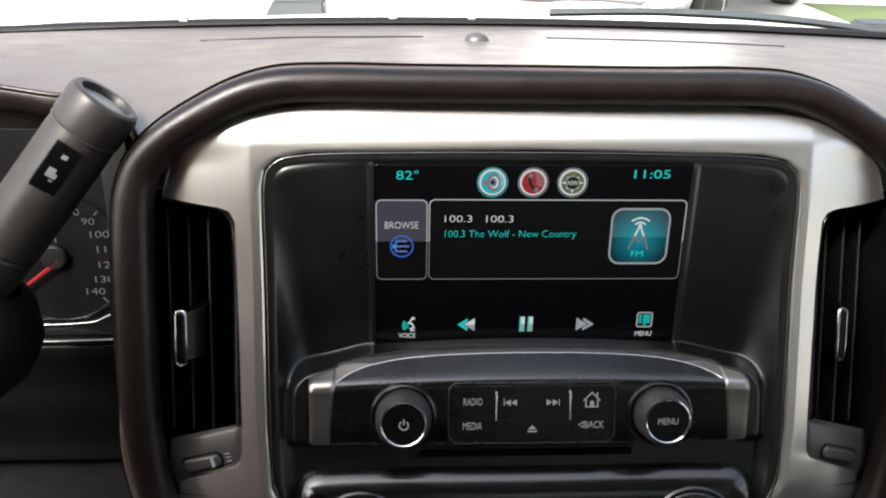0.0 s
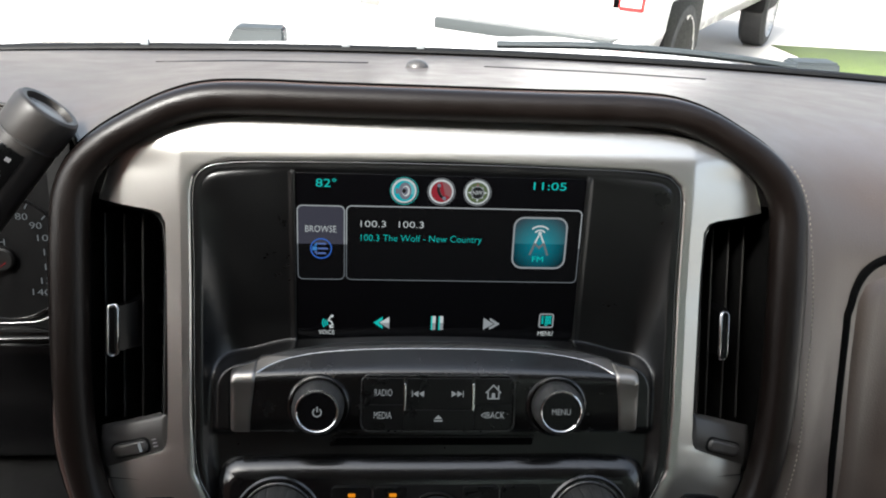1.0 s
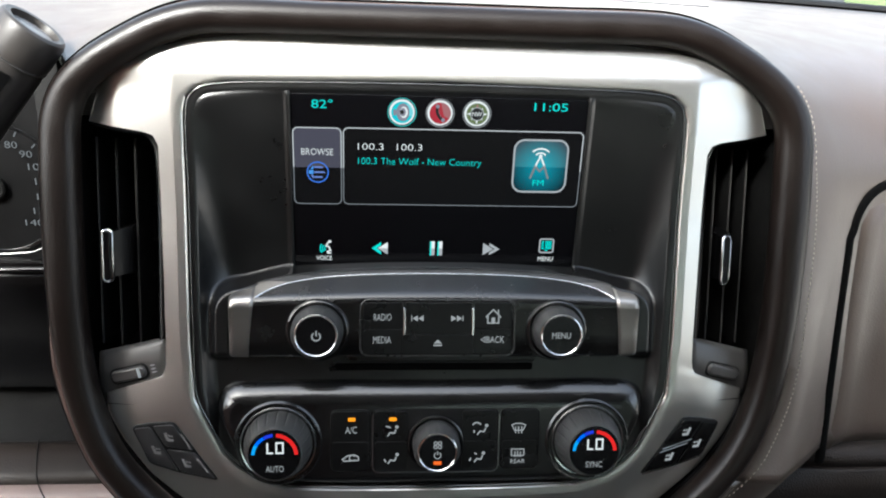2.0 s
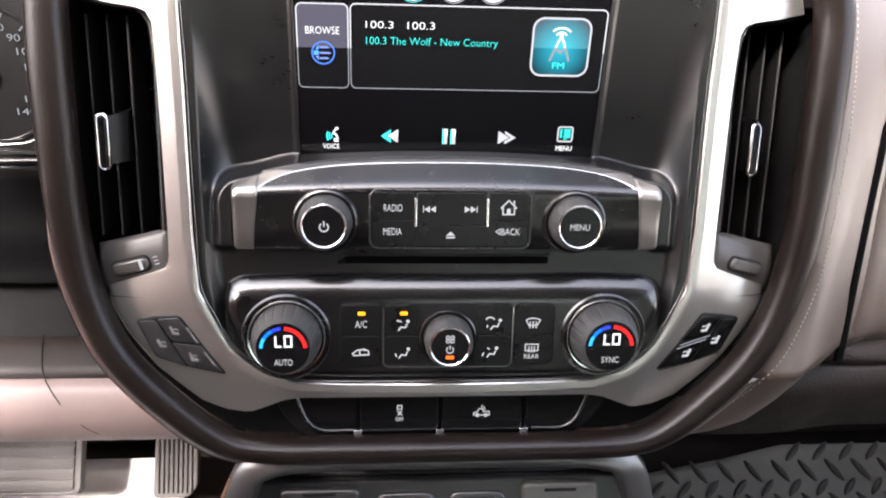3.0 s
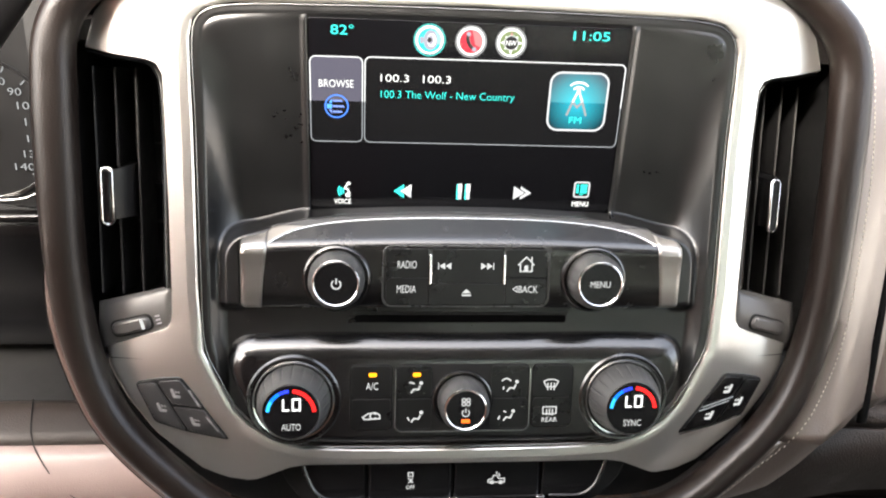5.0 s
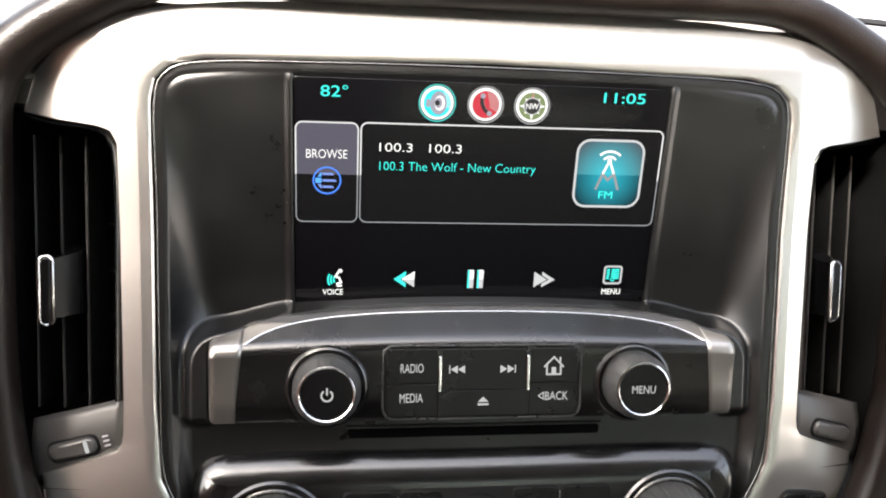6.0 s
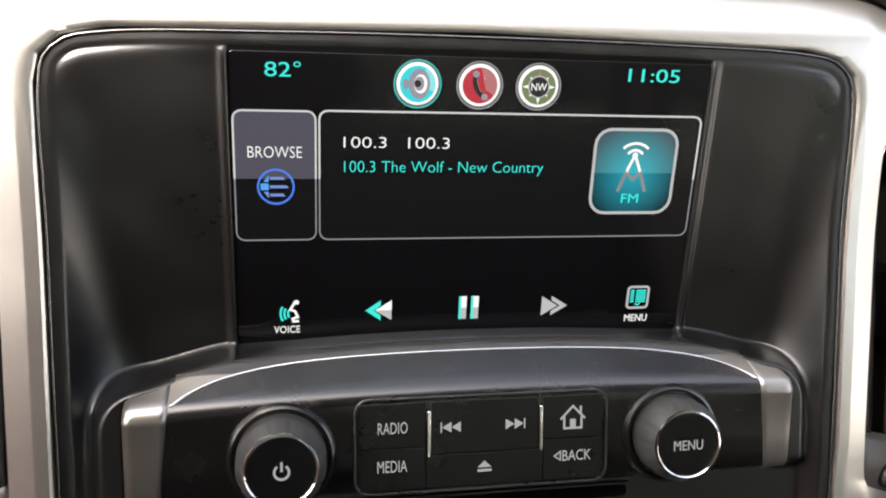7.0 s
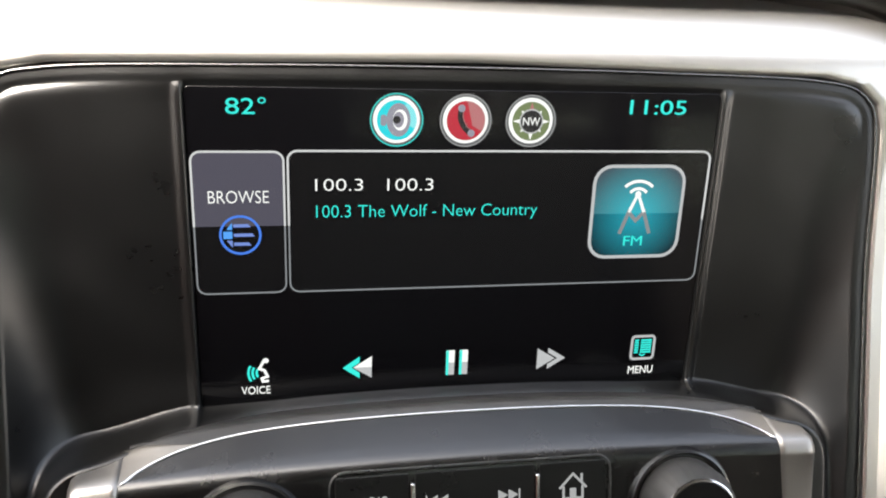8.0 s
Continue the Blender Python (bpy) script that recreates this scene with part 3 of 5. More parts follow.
# The crest's shade is painted: dark above the bend, own colour below.
for name, piece, skin, label in (("shaded_crest", prof[:bend + 1], CRESTSHADE, "grained crest with its shade painted in"), ("panel_skin", prof[bend:], KNEE, "pale taupe lower face")):
    sheet(name, [[(x, y + 26 * ease(-300, -780, x), z) for y, z in piece] for x in np.linspace(-150, -780, 20)], skin, knee, label, thick=4)
sweep("panel_seam", smooth([(-281, 16, 986.5), (-277, 5, 990), (-273.5, -9, 988), (-269, -22, 983), (-260, -33.5, 974.5), (-249, -41, 962), (-238, -43.8, 952), (-220, -38, 936), (-208, -30, 928)], False, 6), oval(0.5, 0.5, 6), DEEP, knee, "thin dark panel seam")
tray = thing("storage_panel", CAB, "gloss black lower panel below the gauges", "dash panel")
grid = []
for r in range(31):
    z = 940 + 150 * r / 30
    k = max(0, 20 - (z - 986))
    x1 = -232 - (20 - math.sqrt(max(0, 400 - k * k)))
    grid.append([(x, 85 - 5 * ease(0, 10, min(z - 938, 1092 - z, x1 - x + 2)) + 34 * ease(996, 960, z) ** 2, z) for x in [x1 - (780 + x1) * q for q in (0, 0.005, 0.015, 0.03, 0.1, 0.5, 1)]])
sheet("panel_skin", grid, PIANO, tray, thick=6)
block("panel_back", (-780, 122, 930), (-205, 132, 1105), DEEP, tray, bevel=0)
block("panel_floor", (-780, 16, 950), (-205, 124, 962), DEEP, tray, bevel=0)
sweep("shelf_edge", smooth([(-780, 82, 1091), (-300, 82, 1091), (-262, 84, 1092), (-236, 88, 1097)], False, 10), oval(2.2, 2.2, 8), BLACK, tray, "rounded black shelf edge")

# instrument cluster
gauges = thing("instrument_cluster", pose(-0.306, 0.105, 1.146, 82), "dark instrument cluster with white numerals and a red needle", "gauge")
plate("dial_face", [rrect(-420, -58, 62, 90, 10)], -6, -2, DIALBLACK, gauges, bevel=0.5)
HUB = -9
plate("dial_ring", [circle(HUB, 0, 50), circle(HUB, 0, 47.5)], -2, -0.5, BLACK, gauges, bevel=0.3)
for k in range(15):
    a = 212 - k * 18.5
    c, s = math.cos(radians(a)), math.sin(radians(a))
    ribbon("tick", [[(HUB + c * 42.5, s * 42.5), (HUB + c * 46.5, s * 46.5)]], 1.0, -1.6, DIALTEXT, gauges)
    words = str(k * 10)
    wide = 2.2 * len(words)
    lettering("numeral", words, (HUB + c * 36 - wide, s * 36 - 2.5, HUB + c * 36 + wide, s * 36 + 2.5), -1.6, DIALTEXT, gauges)
lettering("unit_text", "MPH", (HUB - 14, 10, HUB + 2, 15), -1.6, DIALTEXT, gauges)
lathe("hub", [(9, -2), (9, 2), (7.5, 3.2), (0.1, 3.4)], HUB, 0, DEEP, gauges, n=32)
sweep("needle", [(HUB + 3, -2, 2.6), (-34, -23, 1.8)], lambda t: oval(1.5 - 1.1 * t, 0.8, 8), NEEDLE, gauges, "glowing red pointer")
sweep("trim_line", smooth([(-400, -49, 4), (0, -49, 4), (16, -47, 4), (26, -42, 4)], False, 8), oval(0.8, 0.8, 8), EDGEGREY, gauges, "thin chrome line")
block("cluster_sill", (-420, -64, -20), (60, -52, 14), BLACK, gauges, bevel=3)
block("end_wall", (47, -60, -30), (64, 100, 46), DEEP, gauges, bevel=2)

# gear selector on the column
stalk = thing("gear_selector", look((-0.2605, 0.0097, 1.2458), (-0.2185, 0.0233, 1.2988)), "dark grey column gear selector with a tow button", "gear lever")
# its axis runs along the local minus z
def along_axis(name, profile, mat, label="", n=40, squash=0.86):
    rows = [[(r * math.cos(2 * math.pi * i / n), squash * r * math.sin(2 * math.pi * i / n), -z) for i in range(n)] for r, z in profile]
    return sheet(name, rows, mat, stalk, label, closed=True, angle=30)


ENDGREY = vary(material("pale satin end plastic", (0.16, 0.155, 0.15), 0.3), 60, 0.1)
SATIN = relief(vary(material("dark grey satin grip", (0.030, 0.027, 0.025), 0.42, spec=0.35), 60, 0.2), 1500, 0.15, 0.0002)
along_axis("grip", [(20.0, -47), (21.6, -46), (22.0, -20), (21.6, 26), (21.0, 30)], SATIN)
along_axis("stem", [(0.1, -140), (15, -138), (19, -100), (20.8, -56), (20.9, -49.5), (20.0, -48.4), (19.2, -47.6)], SATIN)
along_axis("boot", [(0.1, -150), (30, -146), (46, -126), (50, -108), (46, -90), (34, -76), (21, -70)], DEEP, "black rounded column boot", squash=1.0)
along_axis("collar", [(20.4, 29), (20.4, 31), (21.8, 31.5), (22.3, 34), (22.3, 48), (21.2, 51), (19.6, 52.2), (16.4, 52.0), (15.8, 48)], SATIN)
along_axis("end_cap", [(17.2, 47.5), (15.4, 48.2), (13.4, 48.0), (12.6, 48.8), (0.1, 49.2)], ENDGREY, "pale grey end cap")
along_axis("chrome_line", [(21.6, 30.0), (22.1, 30.3), (22.1, 30.9), (21.6, 31.2)], CLOSER, "thin bright line")
button = block("tow_button", (18.2, -3, -25), (21.9, 11, 3), BUTTON, stalk, "black tow button with printed pictogram", bevel=0.8)
for y0, z0, y1, z1 in ((2, -20, 5, -17.5), (3, -11, 7, -8.5), (1.5, -8.5, 7, -5.5), (2, -4.5, 4, -3.5)):
    block("pictogram", (21.85, y0, z0), (22.05, y1, z1), PRINT, button, bevel=0)

# ---- leather ring round the stack ----
hoop = thing("leather_surround", FACE, "rounded dark cocoa leather roll framing the centre stack", "dash trim")


def roll(half):
    """Section of the roll, flatter on top and pulled in along both edges."""
    return [(math.copysign(abs(math.cos(a)) ** 0.85, math.cos(a)) * half, math.copysign(abs(math.sin(a)) ** 0.9, math.sin(a)) * 11.0) for a in [2 * math.pi * k / 24 for k in range(24)]]


sweep("roll", [p[:3] for p in ring], lambda t: roll(ring[min(NR - 1, round(t * NR))][3]), LEATHER, hoop, closed=True)
pipe, gutter = [], []
for i in range(NR):
    a, b = Vector(ring[i - 1]), Vector(ring[(i + 1) % NR])
    n = Vector((-(b - a).y, (b - a).x, 0)).normalized()
    p, half = Vector(ring[i][:3]), ring[i][3]
    low = ease(-20, -70, ring[i][1]) * (1.0 if ring[i][0] < 0 else 0.0)
    pipe.append((tuple(p + n * (half + 0.4 + 2.2 * low) + Vector((0, 0, -6 + 1.5 * low))), 1.6 + 1.6 * low))
    gutter.append(tuple(p + n * (half + 2.4 + 4.2 * low) + Vector((0, 0, -6 - 1.0 * low))))
sweep("welt", [p for p, k in pipe], lambda t: oval(pipe[min(NR - 1, round(t * NR))][1], 2.4, 10), COCOAWELT, hoop, "narrow brown leather welt", closed=True)
sweep("seam_gap", gutter, oval(1.0, 1.6, 8), GAPSHADE, hoop, "thin black seam outside the roll", closed=True)

# ---- brushed silver frame ----
SEGMENTS = [
    (56, [(0, 104.5), (125, 102.3)], [(0, 131), (70, 130.5), (110, 129), (140, 125.5)]),
    (40, [(125, 102.3), (139, 99.5), (146, 93), (148, 84)], [(140, 125.5), (165, 119.5), (184, 110), (198, 95.5), (204, 78)]),
    (24, [(148, 84), (148.2, 64)], [(204, 78), (190, 75), (172, 72.5), (166, 70.5), (163, 65)]),
    (20, [(148.2, 64), (147.6, -52)], [(163, 65), (162, -51)]),
    (14, [(147.6, -52), (145.5, -86)], [(162, -51), (162.5, -68), (165, -73), (172, -76), (201, -86)]),
    (30, [(145.5, -86), (138, -103), (130, -120), (121, -130), (109, -137.5), (92, -143.5)], [(201, -86), (200, -98), (191, -116), (176, -137), (150, -160), (136, -166), (121, -166), (108, -160), (98, -155.5), (88, -154)]),
    (20, [(92, -143.5), (60, -145), (0, -145.5)], [(88, -154), (0, -154)]),
]
inner, outer = [], []
for n, a, b in SEGMENTS:
    inner += resample(a, n)[:-1]
    outer += resample(b, n)[:-1]
inner.append((0, -145.5))
outer.append((0, -154))


def corner_height(u, v):
    """Height of the silver face above the display, with the crease beside the columns."""
    a, x = abs(u), max(0.0, v - 105)
    fall = 0.36 * (x * x / 16 if x < 8 else x - 4)
    return rim(v) - fall * (1 - 0.62 * ease(150, 178, a)) - 0.24 * max(0.0, a - 153.5) * (1 - 0.25 * ease(95, 112, v))


def frame_height(u, v, d):
    """Height of the silver face d millimetres outside the recess."""
    return rim(v) - 0.24 * max(0.0, d - 5.5) - 0.0022 * max(0.0, d - 5.5) ** 2 * ease(95, 128, v)


def facet(u, v):
    """The fold across the lower wings: the face falls away above and below it."""
    fold = v + 92.0 + 0.18 * (abs(u) - 150)
    near = ease(-60, -80, v)
    return -near * (0.10 * max(0.0, fold) * ease(160, 182, abs(u)) + 0.06 * max(0.0, -fold) * ease(112, 140, abs(u)))


def frame_half(sign):
    rows = []
    for (a, b), (c, e) in zip(inner, outer):
        d = math.hypot(c - a, e - b)
        row = [(sign * a, b, rim(b) - 14), (sign * a, b, rim(b) - 0.8)]
        top = ease(45, 70, b)
        steps = [min(k / d, 0.06) for k in (0.5, 1.1)] + [0.06 + 0.92 * k / 30 for k in range(1, 31)]

        def face(t):
            x, y = a + (c - a) * t, b + (e - b) * t
            w = frame_height(a, b, d * t)
            return x, y, w + (corner_height(x, y) - w) * top

        for n, t in enumerate(steps):
            x, y, w = face(t)
            row.append((sign * x, y, w + facet(x, y) - (0.35 if n == 0 else 0)))
        w = face(1.0)[2] + facet(c, e)
        row += [(sign * c, e, w - 1.2), (sign * c, e, w - 3), (sign * c, e, w - 14)]
        rows.append(row)
    return rows


frame_rows = frame_half(1) + list(reversed(frame_half(-1)))[1:]
bezel = thing("silver_bezel", FACE, "brushed silver painted frame of the centre stack", "dash trim")
sheet("frame_face", frame_rows, SILVER, bezel, angle=40)
edge_path = []
flat_path = smooth([(x, y, 0) for x, y in whole(RECESS_HALF)], True, 5)
for i, p in enumerate(flat_path):
    d = (Vector(flat_path[(i + 1) % len(flat_path)]) - Vector(flat_path[i - 1])).normalized()
    edge_path.append((p[0] + 1.7 * d.y, p[1] - 1.7 * d.x, rim(p[1]) - 1.1))
sweep("bright_edge", edge_path, oval(0.42, 0.42, 8), EDGEGREY, bezel, "thin bright edge line", closed=True)

# ---- charcoal liner inside the frame ----
liner = thing("stack_liner", FACE, "charcoal plastic liner around the display and controls", "dash trim")
recess = smooth(whole(RECESS_HALF), True, 3)


def screen_w(v):
    return -14.1 + (v - 32.2) * 0.252


def radio_back(a):
    """Where the top of the radio panel meets the liner."""
    return -8.4 - 8.4 * (a / 124) ** 2.2 - 2.6 * ease(92, 120, a)


def soft_min(p, q, r=9.0):
    """The smaller of two lengths, with a rounded corner where they meet."""
    k = max(0.0, r - abs(p - q))
    return min(p, q) - k * k / (4 * r)


def liner_height(u, v, d):
    """Height of the liner; d is how far the place lies inside the recess edge."""
    a = abs(u)
    ws = screen_w(v)
    floor_w = ws - 2.5 + 4.2 * ease(87.1, 88.4, a) - 1.3 * ease(89.2, 92.2, a) + 0.06 * max(0, a - 93)
    floor_w += (-11 - floor_w) * ease(-2, -44, v) * ease(118, 134, a)
    lip = rim(v) - 1.5
    wide = 17 - 10 * ease(66, 90, v)
    fall = min(1.0, max(0.0, (d - 6.2) / wide))
    wall = lip - 0.45 * ease(4.2, 6.8, d)
    side = wall + (floor_w - wall) * (1 - (1 - fall) ** 2.3) if d > 6.2 else lip - 0.45 * ease(4.2, 6.8, d) - 1.4 * ease(1.5, 0.6, d)
    inside = ease(-2.5, 4.5, soft_min(radio_back(a) + 3.4 - 0.6 * ease(88, 122, a) - v, 136.5 - a, 14.0))
    low = -19 + 8.5 * ease(62, 100, a) + 8.5 * ease(84, 126, a)
    low += (-10 - low) * ease(-22, -30, v) * ease(126, 122, a)
    low += (-9 - low) * ease(-58, -64, v)
    return side + (low - side) * inside


half_us = np.r_[np.arange(0, 84, 2.0), np.arange(84, 96, 0.4), np.arange(96, 122, 1.3), np.arange(122, 152.4, 0.55)]
us = np.r_[-half_us[:0:-1], half_us]
vs = np.r_[np.arange(-149, -30, 1.1), np.arange(-30, 4, 0.5), np.arange(4, 80, 1.4), np.arange(80, 108.4, 0.5)]
NU, NV = len(us), len(vs)
poly = np.array([(p[0], p[1]) for p in recess])
gu, gv = np.meshgrid(us, vs)
hit = np.zeros(gu.shape, bool)
for i in range(len(poly)):
    (xa, ya), (xb, yb) = poly[i - 1] * 1.01, poly[i] * 1.01
    if ya == yb:
        continue
    hit ^= ((ya > gv) != (yb > gv)) & (gu < (xb - xa) * (gv - ya) / (yb - ya) + xa)
away = np.full(gu.shape, 1e9)
for i in range(len(poly)):
    p, q = poly[i - 1], poly[i]
    k = np.clip(((gu - p[0]) * (q - p)[0] + (gv - p[1]) * (q - p)[1]) / ((q - p) @ (q - p)), 0, 1)
    away = np.minimum(away, np.hypot(gu - p[0] - k * (q - p)[0], gv - p[1] - k * (q - p)[1]))
index, verts, faces = {}, [], []
for r in range(NV):
    for c in range(NU):
        if hit[r, c]:
            index[r, c] = len(verts)
            verts.append((float(gu[r, c]), float(gv[r, c]), liner_height(float(gu[r, c]), float(gv[r, c]), float(away[r, c]))))
for r in range(NV - 1):
    for c in range(NU - 1):
        q = [(r, c), (r, c + 1), (r + 1, c + 1), (r + 1, c)]
        if all(k in index for k in q):
            faces.append([index[k] for k in q])
solid("liner_skin", verts, faces, LINER, liner, angle=70)
plate("disc_slot", [rrect(-62, -71, 61, -66.5, 1.5)], -9, -8.0, GAPSHADE, liner, "narrow black disc slot", bevel=0.2)
sweep("slot_lip", [(-63, -65.6, -8.4), (62, -65.6, -8.4)], oval(0.8, 0.8, 8), SOFTBLACK, liner, "rounded lip of the slot")
plate("slot_catch", [rrect(-66, -71.5, -61, -68.5, 0.8)], -9, -8.0, BUTTON, liner, bevel=0.2)

# ---- display ----
display = thing("touch_screen", SCREEN, "dark touch screen lit with cyan and white radio menu", "screen")
plate("glass", [rrect(-87.8, -42.5, 87.8, 66, 2)], -2.5, 0, GLASS, display, "black display glass", bevel=0.3)
Z1, Z2, Z3, Z4 = 0.12, 0.28, 0.44, 0.60


def flat(name, loops, z, mat, parent, label=""):
    return plate(name, loops, z - 0.14, z, mat, parent, label, bevel=0)


browse = flat("browse_tab", [rrect(-86.7, -0.7, -58.6, 46, 3)], Z1, NIGHT, display, "browse tab with a violet upper half")
flat("tab_upper", [[(-86.3, 22), (-59, 22)] + [p for p in rrect(-86.3, 0, -59, 45.6, 2.7) if p[1] > 22]], Z2, PLUM, browse)


def outline(x0, y0, x1, y1, r, width, parent, name="outline"):
    loop = rrect(x0, y0, x1, y1, r)
    up = [p for p in loop if p[1] > 22]
    k = 6
    hi = [(x1, 22)] + loop[0:12] + [(x0, 22)]
    lo = [(x0, 22)] + loop[12:24] + [(x1, 22)]
    ribbon(name, [hi], width * 1.3, Z3, LINE, parent)
    ribbon(name, [lo], width, Z3, LINEDIM, parent)


outline(-86.7, -0.7, -58.6, 46, 3, 0.5, browse)
lettering("browse_text", "BROWSE", (-82.0, 29.6, -63.4, 33.6), Z3, WHITE, browse, bold=-0.012)
ribbon("list_badge", [arc(-72.6, 19.1, 6.2, 0, 360, 40)], 0.75, Z3, BLUE, browse, "blue round list badge")
for y, wide in ((22.2, 5.4), (19.1, 6.6), (16.1, 5.4)):
    flat("badge_bar", [[(-74.7, y - 0.5), (-74.7, y + 0.5), (-74.7 + wide - 0.8, y + 0.5), (-74.7 + wide, y - 0.5)]], Z3, PALEBLUE, browse)
flat("badge_bar", [rrect(-77.9, 17.9, -75.1, 20.3, 0.2)], Z3, SKYBLUE, browse)
flat("badge_bar", [[(-76.9, 20.9), (-75.1, 20.9), (-75.1, 23.2)]], Z3, SKYBLUE, browse)
flat("badge_bar", [[(-76.9, 17.3), (-75.1, 17.3), (-75.1, 14.9)]], Z3, PALEBLUE, browse)
panel = flat("station_panel", [rrect(-57.3, -0.7, 86.6, 46.3, 3)], Z1, NIGHT, display, "station panel outlined in white")
outline(-57.3, -0.7, 86.6, 46.3, 3, 0.5, panel)
lettering("station_text", "100.3", (-48.8, 33.4, -33.6, 37.3), Z3, WHITE, panel, bold=-0.012)
lettering("station_text", "100.3", (-25.7, 33.3, -10.6, 37.3), Z3, WHITE, panel, bold=-0.012)
lettering("title_text", "100.3 The Wolf - New Country", (-48.6, 23.2, 25.4, 28.6), Z3, CYAN, panel, bold=-0.014)
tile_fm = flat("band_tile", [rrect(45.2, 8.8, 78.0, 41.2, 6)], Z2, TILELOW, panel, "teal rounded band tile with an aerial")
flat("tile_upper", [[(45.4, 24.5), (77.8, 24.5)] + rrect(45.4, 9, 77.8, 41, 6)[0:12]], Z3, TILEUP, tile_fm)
ribbon("tile_outline", [[*rrect(45.2, 8.8, 78.0, 41.2, 6), rrect(45.2, 8.8, 78.0, 41.2, 6)[0]]], 1.1, Z3 + 0.05, SOFTWHITE, tile_fm)
ribbon("aerial_waves", [arc(61.4, 30.0, 6.8, 42, 138, 12, 6.0), arc(61.4, 29.4, 3.9, 40, 140, 10, 4.0)], 1.0, Z4, WHITE, tile_fm)
ribbon("aerial_mast", [[(58.6, 25), (61.4, 31.5), (64.2, 25)]], 1.1, Z4, WHITE, tile_fm)
ribbon("aerial_legs", [[(55.8, 17.2), (58.6, 25), (61.4, 22.0), (64.2, 25), (67, 17.2)]], 1.3, Z4, LINEDIM, tile_fm)
flat("aerial_tip", [circle(61.4, 31.4, 1.1, 14)], Z4, WHITE, tile_fm)
lettering("band_text", "FM", (57.7, 12.9, 64.6, 16.4), Z4, CYAN, tile_fm)
lettering("temperature_text", "82°", (-75.6, 57.6, -63.4, 62.8), Z2, CYAN, display)
lettering("clock_text", "11:05", (55.2, 58.8, 75.4, 63.6), Z2, CYAN, display)
for x, mat, label in ((-23.0, SPEAKER, "cyan round speaker badge"), (-0.6, CRIMSON, "crimson round telephone badge"), (21.2, MOSS, "green round compass badge")):
    halo = {SPEAKER: HALOCYAN, CRIMSON: HALOGREY, MOSS: HALOGREY}[mat]
    badge = ribbon("badge", [arc(x, 56.2, 8.3, 0, 360, 48)], 0.45, Z1, halo, display, label)
    flat("badge_disc", [circle(x, 56.2, 7.9)], Z1, RINGSHADE, badge)
    flat("badge_ring", [circle(x - 0.1, 56.35, 7.45)], Z2, WHITE, badge)
    flat("badge_field", [circle(x, 56.2, 6.35)], Z3, mat, badge)
    if mat is SPEAKER:
        flat("badge_shade", [arc(x, 56.2, 6.35, -25, 62, 16) + [(x + 1.0, 56.0)]], Z3 + 0.05, SPEAKERPALE, badge)
        flat("speaker_rim", [[(x + 0.5 + px * 0.72, 56.3 + py) for px, py in circle(0, 0, 5.3)]], Z4, SLATEGREY, badge)
        flat("speaker_cone", [[(x + 1.0 + px * 0.70, 56.3 + py) for px, py in circle(0, 0, 3.3)]], Z4 + 0.1, WHITE, badge)
        flat("speaker_cone", [[(x + 0.5 + px * 0.70, 56.4 + py) for px, py in circle(0, 0, 2.5)]], Z4 + 0.2, SLATEGREY, badge)
        flat("speaker_cap", [circle(x - 0.1, 56.4, 1.25, 16)], Z4 + 0.3, CHARCOAL, badge)
        flat("speaker_magnet", [rrect(x - 5.2, 54.4, x - 3.3, 57.9, 0.8)], Z4, SLATEGREY, badge)
    elif mat is CRIMSON:
        flat("badge_shade", [arc(x, 56.2, 6.35, -32, 88, 20) + [(x + 2.2, 54.6)]], Z3 + 0.05, ROSE, badge)
        receiver = smooth([(x - 1.5, 60.2), (x - 1.8, 57.4), (x - 0.6, 54.4), (x + 1.6, 52.2)], False, 0.5)
        ribbon("receiver_icon", [receiver], 2.0, Z4, CHARCOAL, badge)
        ribbon("receiver_edge", [[(px + 0.75, py + 0.3) for px, py in receiver]], 0.25, Z4 + 0.1, ROSE, badge)
        for px, py in ((x - 1.6, 60.2), (x + 1.8, 52.2)):
            flat("receiver_end", [circle(px, py, 1.2, 14)], Z4 + 0.12, SLATEGREY, badge)
    else:
        for a in range(0, 360, 45):
            c, s = math.cos(radians(a)), math.sin(radians(a))
            k = 6.2 if a % 90 == 0 else 4.9
            flat("compass_point", [[(x + c * k, 56.2 + s * k), (x + c * 3 - s * 0.95, 56.2 + s * 3 + c * 0.95), (x + c * 3 + s * 0.95, 56.2 + s * 3 - c * 0.95)]], Z3 + 0.1, ROSE if a == 90 else WHITE, badge)
        flat("compass_hub", [circle(x, 56.2, 3.6)], Z4, CHARCOAL, badge)
        ribbon("compass_rim", [arc(x, 56.2, 3.8, 0, 360, 32)], 0.5, Z4, SOFTWHITE, badge)
        lettering("heading_text", "NW", (x - 2.9, 54.9, x + 2.9, 57.5), Z4 + 0.2, WHITE, badge)
voice = ribbon("voice_key", [[(-66.2, -24.6), (-68.3, -28.2), (-66.6, -28.9), (-65.6, -31.2), (-67.5, -31.9), (-67.2, -33.0), (-65.2, -32.9)]], 0.9, Z2, WHITE, display, "white and cyan voice key")
flat("voice_dot", [circle(-65.9, -25.3, 0.85, 14)], Z2, WHITE, voice)
for k in range(3):
    ribbon("voice_wave", [arc(-66.4, -29.8, 2.8 + 1.35 * k, 150, 212, 8)], 0.75, Z2, CYAN, voice)
lettering("voice_text", "VOICE", (-74.4, -37.6, -64.8, -34.7), Z2, WHITE, voice)
